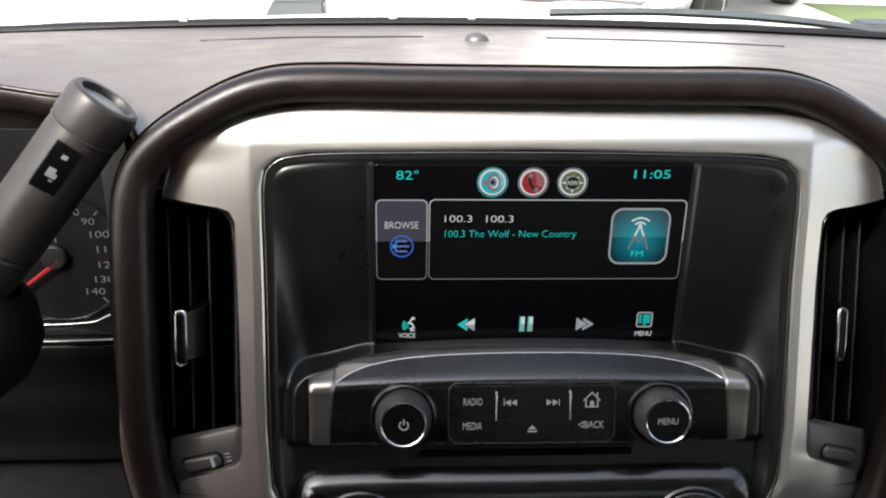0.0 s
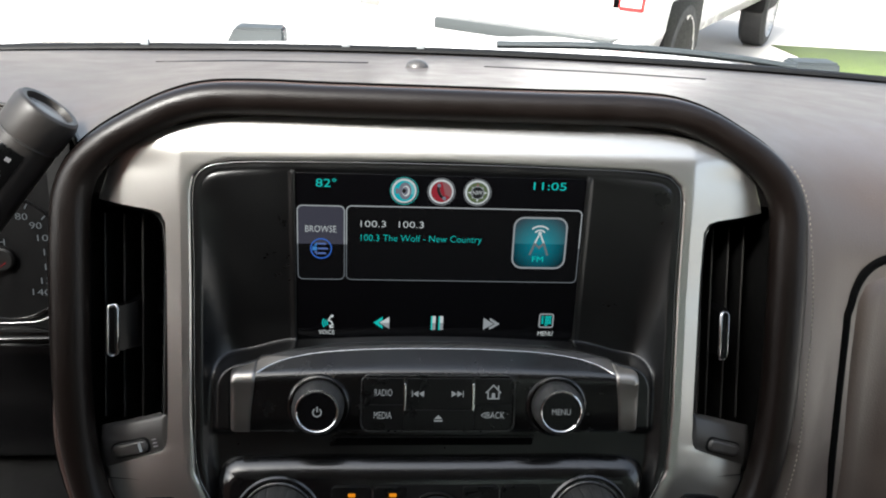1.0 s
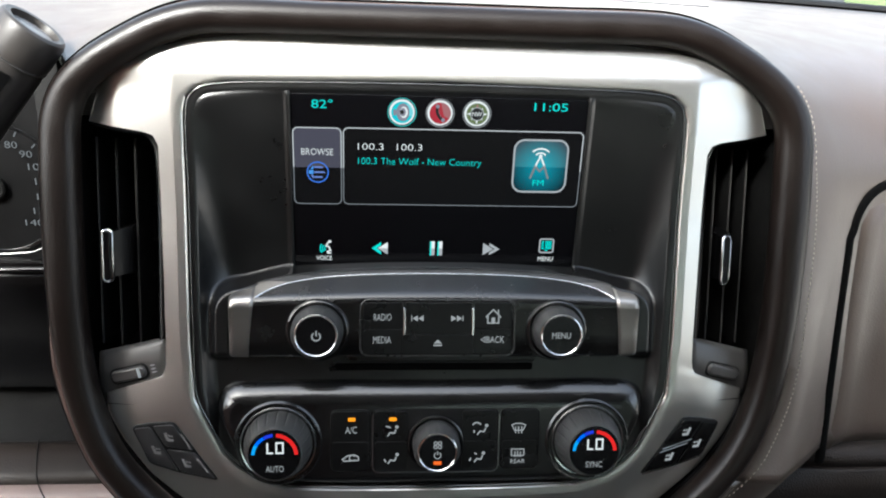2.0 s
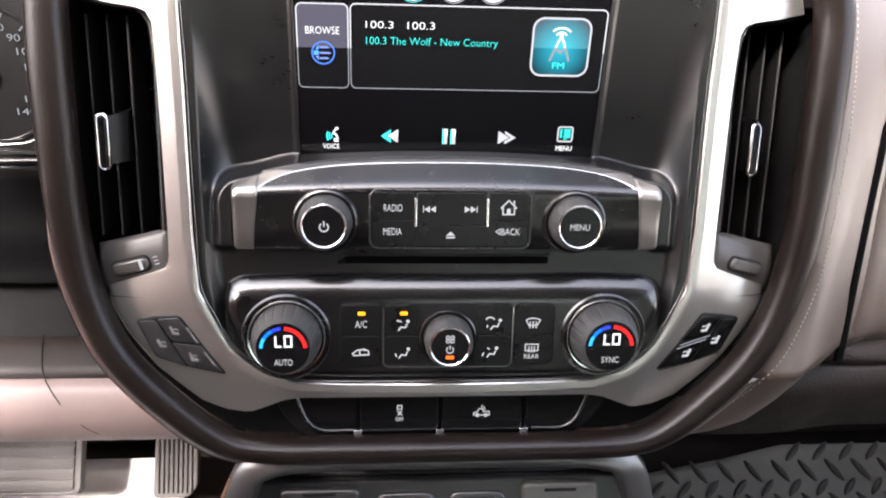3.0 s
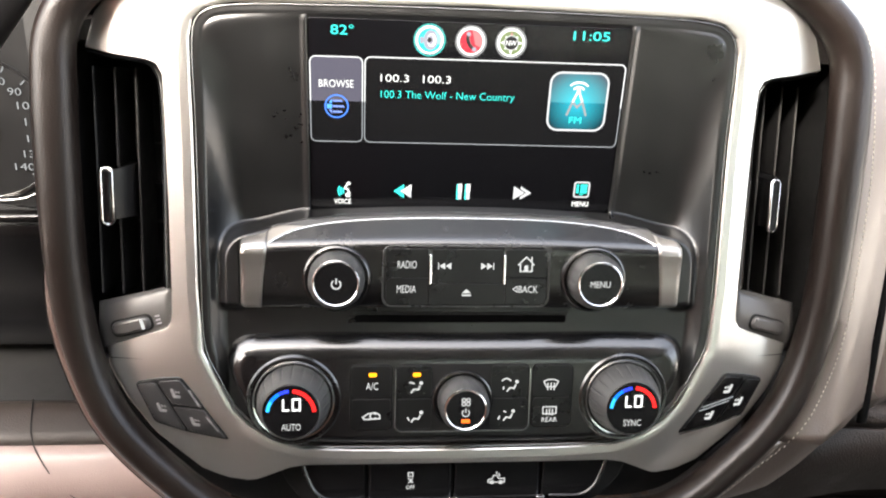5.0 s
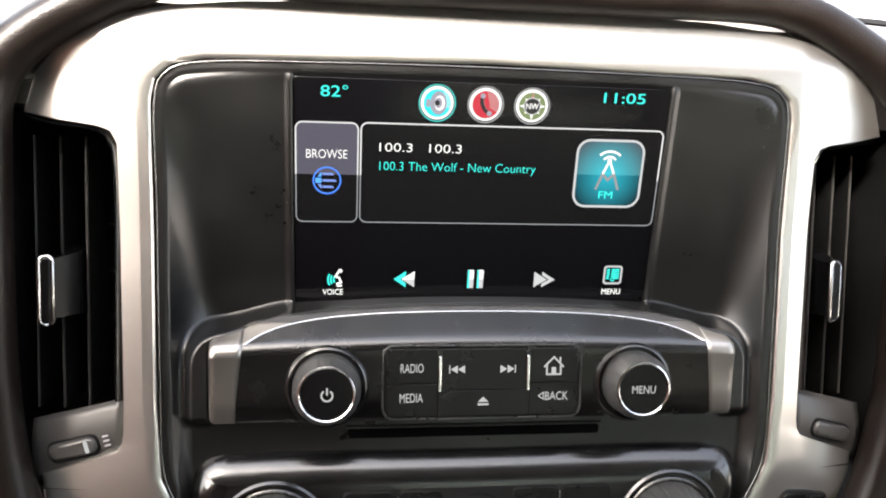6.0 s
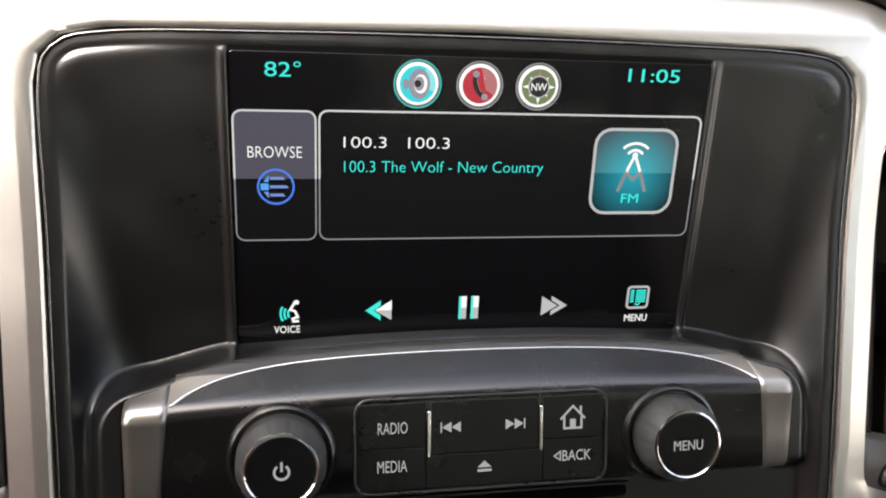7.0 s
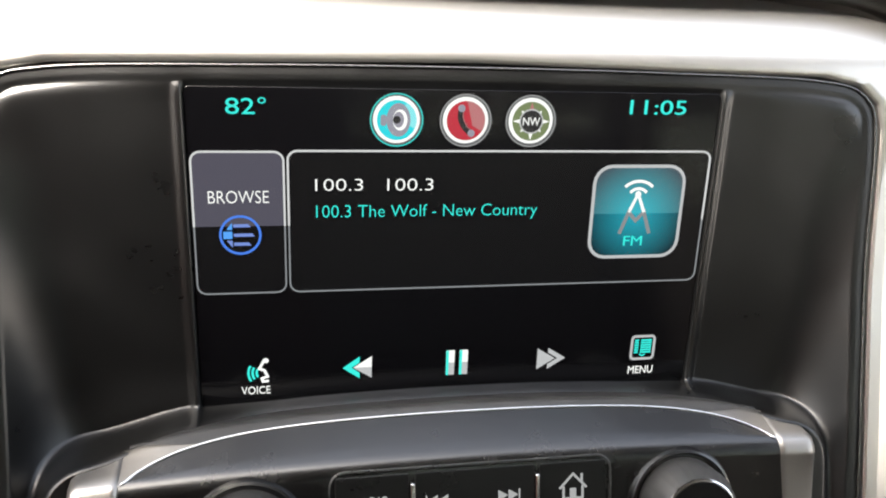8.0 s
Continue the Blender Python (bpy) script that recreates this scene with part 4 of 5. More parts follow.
back_key = flat("rewind_key", [[(-40.2, -29.5), (-34.4, -25.4), (-34.4, -27.6), (-37.1, -29.5), (-34.4, -31.6), (-34.4, -33.6)]], Z2, CYAN, display, "cyan and white rewind key")
flat("arrow_upper", [[(-36.5, -29.5), (-30.2, -25.4), (-30.2, -29.5)]], Z2, WHITE, back_key)
flat("arrow_lower", [[(-36.5, -29.6), (-30.2, -29.6), (-30.2, -33.6)]], Z2, SOFTWHITE, back_key)
pause = flat("pause_key", [rrect(-3.9, -29.3, -0.9, -24.6, 0.1), rrect(0.9, -29.3, 3.9, -24.6, 0.1)], Z2, WHITE, display, "white and cyan pause key")
flat("bar_lower", [rrect(-3.9, -34, -0.9, -29.4, 0.1), rrect(0.9, -34, 3.9, -29.4, 0.1)], Z2, SOFTWHITE, pause)
flat("bar_edge", [rrect(-3.9, -34, -3.0, -24.6, 0.1), rrect(0.9, -34, 1.8, -24.6, 0.1)], Z3, CYAN, pause)
ahead = flat("forward_key", [[(29.6, -25.4), (29.6, -33.6), (36.2, -29.5)]], Z2, SOFTWHITE, display, "pale grey forward key")
flat("arrow_tip", [[(33.6, -25.4), (40.2, -29.5), (33.6, -33.6), (33.6, -31.8), (37.2, -29.5), (33.6, -27.2)]], Z2, SOFTWHITE, ahead)
menu = ribbon("menu_key", [[*rrect(65.7, -31.4, 74.4, -22.4, 1.2), rrect(65.7, -31.4, 74.4, -22.4, 1.2)[0]]], 0.9, Z2, SOFTWHITE, display, "white framed menu key with cyan lines")
for k in range(6):
    y = -24 - k * 0.95
    ribbon("menu_line", [[(66.8, y), (68.3, y)], [(69.2, y), (73.3, y)]], 0.6, Z2, CYAN, menu)
ribbon("menu_chevron", [[(69, -29.6), (70.1, -30.2), (71.2, -29.6)]], 0.5, Z2, CYAN, menu)
lettering("menu_text", "MENU", (65.2, -37.3, 74.9, -34.3), Z2, WHITE, menu)

# ---- radio control panel ----
radio = thing("radio_panel", FACE, "black radio control panel with silver ends and two knobs", "radio")


def radio_profile(u):
    vb = radio_back(abs(u))
    vf = -20.5 - 3.5 * (abs(u) / 124) ** 2
    back = -7.2 - 3.0 * ease(112, 70, abs(u))
    ridge = [(vf - 5.6 + 9.0 * math.sin(t), 6.0 - 9.0 * (1 - math.cos(t))) for t in [radians(8 * k) for k in range(6)]]
    (va, wa), (vc, wc) = ridge[-1], (vb, back)
    slope = [(va + (vc - va) * k / 3, wa + (wc - wa) * k / 3) for k in (1, 2, 3)]
    return [(-60, -9), (-60, 0.5), (-59.2, 2.4), (-57.5, 3.6), (-45, 4.6), (-30, 5.6)] + ridge + slope + [(vb + 0.3, back - 1.4), (vb + 0.3, -24)]


def cap_edge(v):
    """How far out the black face reaches before the silver end begins."""
    return 109.4 + 3.6 * ease(-18, -62, v)


def arch(u):
    """Where the bright line crosses the sloping top, from its front ridge (0) to its back (1)."""
    return 0.88 * max(0.0, 1 - min(1.0, abs(u) / 109.4) ** 6) ** 0.5


def radio_top(u, f):
    """A point on the sloping top of the radio, f of the way to its back."""
    pts = radio_profile(u)[10:15]
    k = min(3.999, f * 4)
    n = int(k)
    return tuple(pts[n][m] + (pts[n + 1][m] - pts[n][m]) * (k - n) for m in (0, 1))


rows = []
for s in np.sin(np.linspace(-math.pi / 2, math.pi / 2, 90)):
    u = float(s) * 109.4
    pts = radio_profile(u)[:10] + [radio_top(u, arch(u) * k / 6) for k in range(7)]
    v, w = pts[-1]
    rows.append([(float(s) * (cap_edge(y) - 0.35), y, z) for y, z in pts + [(v - 0.2, w - 2)]])
sheet("panel_body", rows, RADIOBODY, radio, thick=2, angle=40)
def top_strip(us, low, high, back):
    """Rows of the strip between two curves over the sloping top."""
    out = []
    for u in us:
        f0, f1 = low(u), high(u)
        v, w = radio_top(u, f0)
        row = [(u, v - 0.1, w - 1.6)] + [(u, y, z + 0.05) for y, z in [radio_top(u, f0 + (f1 - f0) * k / 5) for k in range(6)]]
        if back:
            row += [(u, *p) for p in radio_profile(u)[15:]]
        else:
            row.append((u, row[-1][1], row[-1][2] - 1.6))
        out.append(row)
    return out


def tail_edge(u):
    return arch(u) + (1 - arch(u)) * ease(82, 106, abs(u)) * 0.999


# One silver piece: its darker reflected middle is coloured grey, the tails silver.
sheet("top_trim", top_strip(list(np.linspace(-108, 108, 120)), tail_edge, lambda u: 1.0, True), DIMTRIM, radio, "top strip of the silver trim, dark reflection painted grey", thick=1, angle=40)
for sign in (-1, 1):
    sheet("cap_tail", top_strip([sign * u for u in 109.4 - 25 * (1 - np.sin(np.linspace(0, math.pi / 2, 30)))], arch, tail_edge, False), CAPSILVER, radio, "silver tail of the end cap", angle=40)
for sign in (-1, 1):
    rows = []
    for q in (0, 0.15, 0.35, 0.55, 0.7, 0.8, 0.88, 0.94, 1.0):
        u = 109.4 + 14.8 * q
        drop = 1.8 * max(0, (u - 121) / 3.2) ** 2
        rows.append([(sign * (cap_edge(v) + (124.2 - cap_edge(v)) * q), v + (1.0 if v < -50 else -1.0 if v > -26 else 0) * drop * 0.4, w - drop) for v, w in radio_profile(u)])
    sheet("end_cap", rows, CAPSILVER, radio, "silver end cap", thick=2, angle=40)
line = []
for s in np.sin(np.linspace(-math.pi / 2, math.pi / 2, 120)) * 0.992:
    v, w = radio_top(float(s) * 109.4, arch(float(s) * 109.4))
    line.append((float(s) * 109.4, v, w + 0.25))
sweep("silver_line", line, oval(0.5, 0.4, 8), CHROME, radio, "thin bright line along the top")


plate("button_well", [rrect(-46, -58, 46, -24.2, 5)], 3.4, 5.2, DEEP, radio, "dark recess around the buttons", bevel=0.3)
plate("well_edge", [rrect(-47.0, -58.6, 47.0, -23.6, 5.4), rrect(-46.2, -57.8, 46.2, -24.4, 4.8)], 4.4, 6.1, SOFTBLACK, radio, "thin raised edge round the keys", bevel=0.25)
RADIO_BUTTONS = [("radio_key", (-44.8, -41.5, -21.6, -25.6), "RADIO", (-38.6, -36.4, -28.0, -32.2)), ("media_key", (-44.8, -56.8, -21.6, -41.9), "MEDIA", (-38.8, -50.2, -28.2, -46.0)),
        ("home_key", (22.0, -41.3, 44.8, -25.6), "", None), ("back_key", (22.0, -56.8, 44.8, -41.7), "BACK", (29.4, -50.0, 40.4, -46.0)),
        ("seek_key", (-19.4, -44.6, 20.0, -25.6), "", None), ("eject_key", (-21.2, -56.8, 21.6, -45.0), "", None)]
for name, (x0, y0, x1, y1), words, box in RADIO_BUTTONS:
    key = plate(name, [rrect(x0, y0, x1, y1, 0.6)], 4.4, 6.4, BUTTON, radio, "black key with pale legend", bevel=0.22)
    if words:
        lettering("legend", words, box, 6.55, LEGEND, key)
    if name == "home_key":
        ribbon("legend", [[(28.6, -34.4), (33.3, -29.6), (38.0, -34.4)], [(30.0, -33.6), (30.0, -37.8), (36.6, -37.8), (36.6, -33.6)], [(36.3, -32.4), (36.3, -29.6)]], 0.8, 6.55, LEGEND, key)
        plate("legend", [rrect(32.2, -37.6, 34.4, -34.4, 0.1)], 6.4, 6.55, LEGEND, key, bevel=0)
    if name == "back_key":
        ribbon("legend", [[(28.6, -46.4), (26.2, -48), (28.6, -49.6), (28.6, -46.4)]], 0.45, 6.55, LEGEND, key)
    if name == "seek_key":
        for s, x in ((-1, -12.2), (1, 11.2)):
            for shape in ([(x - s * 3.4, -33.1), (x - 0.1 * s, -35), (x - s * 3.4, -36.9)], [(x, -33.1), (x + s * 3.3, -35), (x, -36.9)], rrect(x + s * 3.7 - 0.25, -36.9, x + s * 3.7 + 0.25, -33.1, 0.1)):
                plate("legend", [shape], 6.4, 6.58, LEGEND, key, bevel=0)
    if name == "eject_key":
        plate("legend", [[(-2.6, -50.4), (0, -48.0), (2.6, -50.4)], rrect(-2.6, -52.0, 2.6, -51.1, 0.1)], 6.4, 6.55, LEGEND, key, bevel=0)
for x in (-20.4, 21.0):
    plate("chrome_strip", [rrect(x - 0.7, -45.5, x + 0.7, -28.6, 0.6)], 5, 7.3, CHROME, radio, "slim chrome divider", bevel=0.4)


def knob(parent, name, cx, cy, base, top, r0, r1, label, collar=True, flutes=14):
    """A turned knob with a grooved rim and a chrome-edged black face."""
    body = lathe(name, [(r0 - 0.4, base), (r0, base + 1), (r0 - 0.3, top - 5), (r1 + 1.2, top - 1.6), (r1 + 0.8, top - 0.6)], cx, cy, GREYKNOB, parent, label, 112, flutes, 0.4, (base + 1.2, top - 1.4))
    lathe("chrome_ring", [(r1 + 0.9, top - 1.0), (r1 + 0.75, top - 0.1), (r1 + 0.2, top + 0.15), (r1 - 0.2, top - 0.15), (r1 - 0.3, top - 0.8)], cx, cy, CHROME, body, "bright chrome ring", 64)
    lathe("knob_face", [(r1, top - 0.7), (r1 - 0.6, top - 0.35), (0.1, top - 0.3)], cx, cy, PIANO, body, "gloss black face", 48)
    if collar:
        lathe("collar", [(r0 + 4.2, base - 2.5), (r0 + 3.4, base + 0.9), (r0 + 2.7, base + 2.0), (r0 + 1.9, base + 2.4), (r0 + 1.2, base + 1.8), (r0 + 0.9, base - 2)], cx, cy, BLACK, body, "raised black collar", 64)
    return body


k = knob(radio, "volume_knob", -71.8, -42.4, 5.0, 20.0, 15.4, 11.8, "grey ribbed volume knob")
ribbon("legend", [arc(-71.6, -42.9, 2.4, 125, 415, 20), [(-71.6, -39.5), (-71.6, -42.7)]], 0.8, 20.0, LEGEND, k)
k = knob(radio, "tuning_knob", 72.3, -42.3, 5.0, 20.0, 15.4, 11.8, "grey ribbed tuning knob")
lettering("legend", "MENU", (66.7, -44.2, 77.9, -40.6), 19.95, LEGEND, k)

# ---- climate control panel ----
climate = thing("climate_panel", FACE, "black climate control panel with two temperature dials", "climate control")


def cushion(name, loop, z0, z1, radius, mat, parent, label="", steps=10):
    """A flat body with a round edge, its radius given for each height."""
    pts = [Vector(p) for p in loop]
    n, rings = len(pts), []
    turn = 1 if sum(pts[i - 1].x * pts[i].y - pts[i].x * pts[i - 1].y for i in range(n)) > 0 else -1
    way = []
    for i in range(n):
        d = (pts[(i + 1) % n] - pts[i - 1]).normalized()
        way.append(Vector((-d.y, d.x)) * turn)
    bevel = [radius(p.y) for p in pts]
    rings.append([(p.x, p.y, z0) for p in pts])
    for a in [math.pi / 2 * k / steps for k in range(1, steps + 1)]:
        rings.append([(pts[i].x + way[i].x * r * (1 - math.cos(a)), pts[i].y + way[i].y * r * (1 - math.cos(a)), max(z0, z1 - r * (1 - math.sin(a)))) for i, r in enumerate(bevel)])
    rings.append([(pts[i].x + way[i].x * (r + 0.8), pts[i].y + way[i].y * (r + 0.8), z1) for i, r in enumerate(bevel)])
    verts = [p for r in rings for p in r]
    faces = [(r * n + i, r * n + (i + 1) % n, (r + 1) * n + (i + 1) % n, (r + 1) * n + i) for r in range(len(rings) - 1) for i in range(n)]
    faces.append(tuple(range((len(rings) - 1) * n, len(rings) * n)))
    return solid(name, verts, faces, mat, parent, label, angle=60)


cushion("panel_body", smooth([(0, -75), (108, -75), (124, -76.5), (132.5, -82), (134, -91), (127, -110), (117, -128), (103, -137), (86, -141), (0, -142.5), (-86, -141), (-103, -137), (-117, -128), (-127, -110), (-134, -91), (-132.5, -82), (-124, -76.5), (-108, -75)], True, 4), -20, 0.6, lambda v: 6.5 + 11.5 * ease(-106, -80, v), BLACK, climate)


def climate_key(name, x0, y0, x1, y1, r=2.0):
    return plate(name, [rrect(x0, y0, x1, y1, r)], -0.5, 1.5, BUTTON, climate, "black climate key with pale pictogram", bevel=0.22)


plate("key_well", [rrect(-64.4, -132.4, -39.8, -93.0, 4)], 0, 0.9, DEEP, climate, bevel=0.2)
plate("key_well", [rrect(-38.6, -133.2, 39.4, -93.0, 4)], 0, 0.9, DEEP, climate, bevel=0.2)
plate("key_well", [rrect(40.4, -132.0, 65.0, -93.0, 4)], 0, 0.9, DEEP, climate, bevel=0.2)
ribbon("silver_outline", [[(-38.6, -96), *arc(-34.4, -129.0, 4.2, 180, 270, 6), *arc(35.2, -129.0, 4.2, 270, 360, 6), (39.4, -96)]], 0.8, 2.0, CHROME, climate, "thin silver outline", thick=0.9)


def seat_figure(cx, cy, s=0.82, m=1):
    """Strokes of an air-flow pictogram."""
    head = [(cx + m * 3.8 * s + x * s, cy + 3.0 * s + y * s) for x, y in circle(0, 0, 0.8, 10)]
    return [head + head[:1], [(cx + m * 3.2 * s, cy + 1.2 * s), (cx + m * 2.0 * s, cy - 1.8 * s), (cx - m * 1.2 * s, cy - 1.4 * s), (cx - m * 3.2 * s, cy - 4.2 * s)]]


key = climate_key("air_key", -63.4, -112.6, -41.0, -94.0)
lettering("legend", "A/C", (-55.3, -108.0, -48.3, -103.6), 1.65, LEGEND, key)
plate("indicator", [rrect(-53.7, -100.3, -49.2, -98.0, 0.5)], 1.4, 1.8, AMBER, key, "lit amber indicator", bevel=0.1)
key = climate_key("recirculation_key", -63.4, -131.4, -41.0, -113.6)
ribbon("legend", [[(-57, -124.4), (-54, -122.2), (-50, -121.6), (-47.4, -122.8), (-47.2, -125.2), (-56, -125.6), (-57, -124.4)], arc(-51, -123.6, 1.8, 30, 330, 10)], 0.8, 1.65, LEGEND, key)
key = climate_key("face_key", -37.4, -112.6, -17.6, -94.0)
ribbon("legend", seat_figure(-27, -106.6) + [[(-30.6, -103.6), (-27.6, -104.4)]], 0.9, 1.65, LEGEND, key)
plate("indicator", [rrect(-28.6, -100.3, -24.1, -98.0, 0.5)], 1.4, 1.8, AMBER, key, "lit amber indicator", bevel=0.1)
key = climate_key("floor_key", -37.4, -132.0, -17.6, -113.6)
ribbon("legend", seat_figure(-26.6, -124.2) + [[(-31.4, -124.6), (-30.4, -126.6)]], 0.9, 1.65, LEGEND, key)
key = climate_key("windscreen_floor_key", 16.6, -112.6, 38.2, -94.0)
ribbon("legend", seat_figure(28.6, -106.2) + [arc(25.6, -104.8, 3.0, 30, 150, 8), [(24, -106.6), (24, -108.4)]], 0.9, 1.65, LEGEND, key)
key = climate_key("face_floor_key", 16.6, -132.0, 38.2, -113.6)
ribbon("legend", seat_figure(27, -124.0) + [[(22.4, -124.4), (21.4, -126.6)], [(24.4, -121.4), (26.0, -122.2)]], 0.9, 1.65, LEGEND, key)
key = climate_key("defrost_key", 41.6, -112.6, 64.0, -94.0)
ribbon("legend", [[(47.6, -103.6), (50, -102.6), (53.6, -102.6), (56.2, -103.6), (54.6, -107.0), (49.2, -107.0), (47.6, -103.6)], [(50, -104.4), (50, -109)], [(51.9, -104.4), (51.9, -109)], [(53.8, -104.4), (53.8, -109)]], 0.7, 1.65, LEGEND, key)
key = climate_key("rear_defrost_key", 41.6, -131.0, 64.0, -113.6)
ribbon("legend", [[(47.8, -119.2), (55.6, -119.2), (55.6, -123.4), (47.8, -123.4), (47.8, -119.2)], [(50, -120.4), (50, -124.4)], [(51.7, -120.4), (51.7, -124.4)], [(53.4, -120.4), (53.4, -124.4)]], 0.7, 1.65, LEGEND, key)
lettering("legend", "REAR", (47.2, -128.4, 56.4, -125.6), 1.65, LEGEND, key)
k = knob(climate, "fan_knob", 0.2, -114.4, 0.6, 18.0, 14.6, 11.2, "grey ribbed fan knob", flutes=12)
ribbon("legend", [arc(0.2, -116.2, 2.0, 125, 415, 18), [(0.2, -113.4), (0.2, -116.0)]], 0.6, 18.0, LEGEND, k)
for px, py in ((-1.1, -108.6), (1.5, -108.6), (-1.1, -110.9), (1.5, -110.9)):
    ribbon("legend", [arc(px, py, 1.0, 0, 360, 12)], 0.55, 18.0, LEGEND, k)
plate("indicator", [rrect(-2.2, -122.0, 2.6, -119.9, 0.4)], 17.6, 18.1, ORANGE, k, "lit orange indicator", bevel=0.1)
for x, words in ((-95.8, "AUTO"), (95.6, "SYNC")):
    y = -114.0
    dial = lathe("temperature_dial", [(20.6, 0), (20.6, 2), (20.2, 6.0), (18.6, 12.0), (16.8, 17.0), (15.9, 18.6), (15.3, 18.8)], x, y, GREYKNOB, climate, "grey grooved temperature dial with a lit display", 160, 20, 0.6, (2, 16.8))
    lathe("chrome_ring", [(23.6, -1), (23.4, 1.5), (22.9, 2.4), (22.0, 2.2), (21.5, 0.6)], x, y, CHROME, dial, "bright chrome surround", 64)
    lathe("collar", [(27.0, -1.5), (26.6, 0.8), (25.6, 1.8), (24.4, 1.6), (23.9, -0.5)], x, y, RADIOBODY, dial, "raised black collar", 64)
    lathe("dial_face", [(15.5, 18.4), (15.0, 18.9), (0.1, 18.9)], x, y, PIANO, dial, "gloss black face", 48)
    cold = [arc(x, y - 0.8, 12.6, 176 - 28 * k, 148.5 - 28 * k if k < 2 else 95, 8) for k in range(3)]
    for strokes_at, mat, label in zip(cold, (SKYARC, COLD, DEEPCOLD), ("pale blue lit arc", "blue lit arc", "deep blue lit arc")):
        ribbon("cold_arc", [strokes_at], 1.9, 19.1, mat, dial, label)
    ribbon("warm_arc", [arc(x, y - 0.8, 12.6, 86, 4, 16)], 2.2, 19.1, WARM, dial, "red lit arc")
    ribbon("reading", [[(x - 4.2, y + 7.2), (x - 4.2, y + 1.0), (x - 0.9, y + 1.0)]], 0.95, 19.1, WHITE, dial, "white digital reading")
    ribbon("reading", [[(x + 1.0, y + 7.2), (x + 4.8, y + 7.2), (x + 4.8, y + 1.0), (x + 1.0, y + 1.0), (x + 1.0, y + 7.2)]], 0.95, 19.1, WHITE, dial, "white digital reading")
    lettering("legend", words, (x - 5.2, y - 10.6, x + 5.2, y - 6.8), 19.05, LEGEND, dial)

# ---- switch bank below the silver frame ----
bank = thing("switch_bank", FACE, "row of four gloss black rocker switches", "switch panel")
plate("bank_body", [rounded([(-112, -150), (112, -150), (100, -176), (84, -190), (-84, -190), (-100, -176)], 10)], -30, -17, DEEP, bank, bevel=1)
# Added dark sheet closes the pocket and stands for the shade in it.
plate("bank_back", [[(p[0], p[1]) for p in ring if p[1] < -96]], -34, -26, DEEP, bank, "dark backing added for the shade behind the switches", bevel=1)
EDGES = [(-88, -55.0), (-53.4, -3.2), (-1.6, 50.8), (52.4, 88)]
for n, (x0, x1) in enumerate(EDGES):
    out = [(x0, -152), (x1, -152), (x1, -182), (x0, -182)]
    if n == 0:
        out = [(x0 - 6, -155), (x1, -155), (x1, -182), (x0 + 10, -182), (x0 + 2, -176)]
    if n == 3:
        out = [(x0, -155), (x1 + 6, -155), (x1 - 2, -176), (x1 - 10, -182), (x0, -182)]
    switch = plate("rocker_switch", [rounded(out, 2)], -19, -12.5, PIANO, bank, "gloss black rocker switch", bevel=1.5)
    cx = (x0 + x1) / 2
    if n == 1:
        ribbon("legend", [[(-29.4, -165.0), (-26.6, -165.0), (-26.6, -167.4), (-29.4, -167.4), (-29.4, -165.0)], [(-29.6, -168.6), (-27.4, -170.2), (-29.2, -171.6)], [(-26.6, -168.6), (-28.2, -170.2), (-26.4, -171.6)]], 0.6, -12.3, LEGEND, switch)
        lettering("legend", "OFF", (-30.6, -175.6, -25.4, -173.0), -12.3, LEGEND, switch)
    if n == 2:
        ribbon("legend", [[(19.2, -170.6), (21.6, -170.0), (22.6, -167.8), (24.8, -167.8), (25.4, -169.8), (29.2, -169.8), (29.2, -172.2), (19.2, -172.2), (19.2, -170.6)], arc(21.6, -172.2, 1.0, 0, 360, 10), arc(27, -172.2, 1.0, 0, 360, 10), [(26.4, -168.6), (25.6, -166.4)], [(24.4, -166.8), (24.4, -165.4)]], 0.6, -12.3, LEGEND, switch)
for s in (-1, 1):
    sweep("end_lip", smooth([(s * 93, -156, -12.6), (s * 89.5, -167, -12.2), (s * 85, -176, -12), (s * 78, -180.8, -12), (s * 57, -181.6, -12.2)], False, 2), oval(1.3, 1.1, 8), RADIOBODY, bank, "rounded bright lip")
sweep("lower_lip", [(-52, -181.8, -12.6), (50, -181.8, -12.6)], oval(0.9, 0.9, 8), PIANO, bank, "rounded lower lip")
for x in (-54.2, -2.4, 51.6):
    plate("chrome_clip", [rrect(x - 2.6, -185.6, x + 2.6, -180.4, 0.7)], -19, -10.0, CHROME, bank, "small bright clip", bevel=0.6)

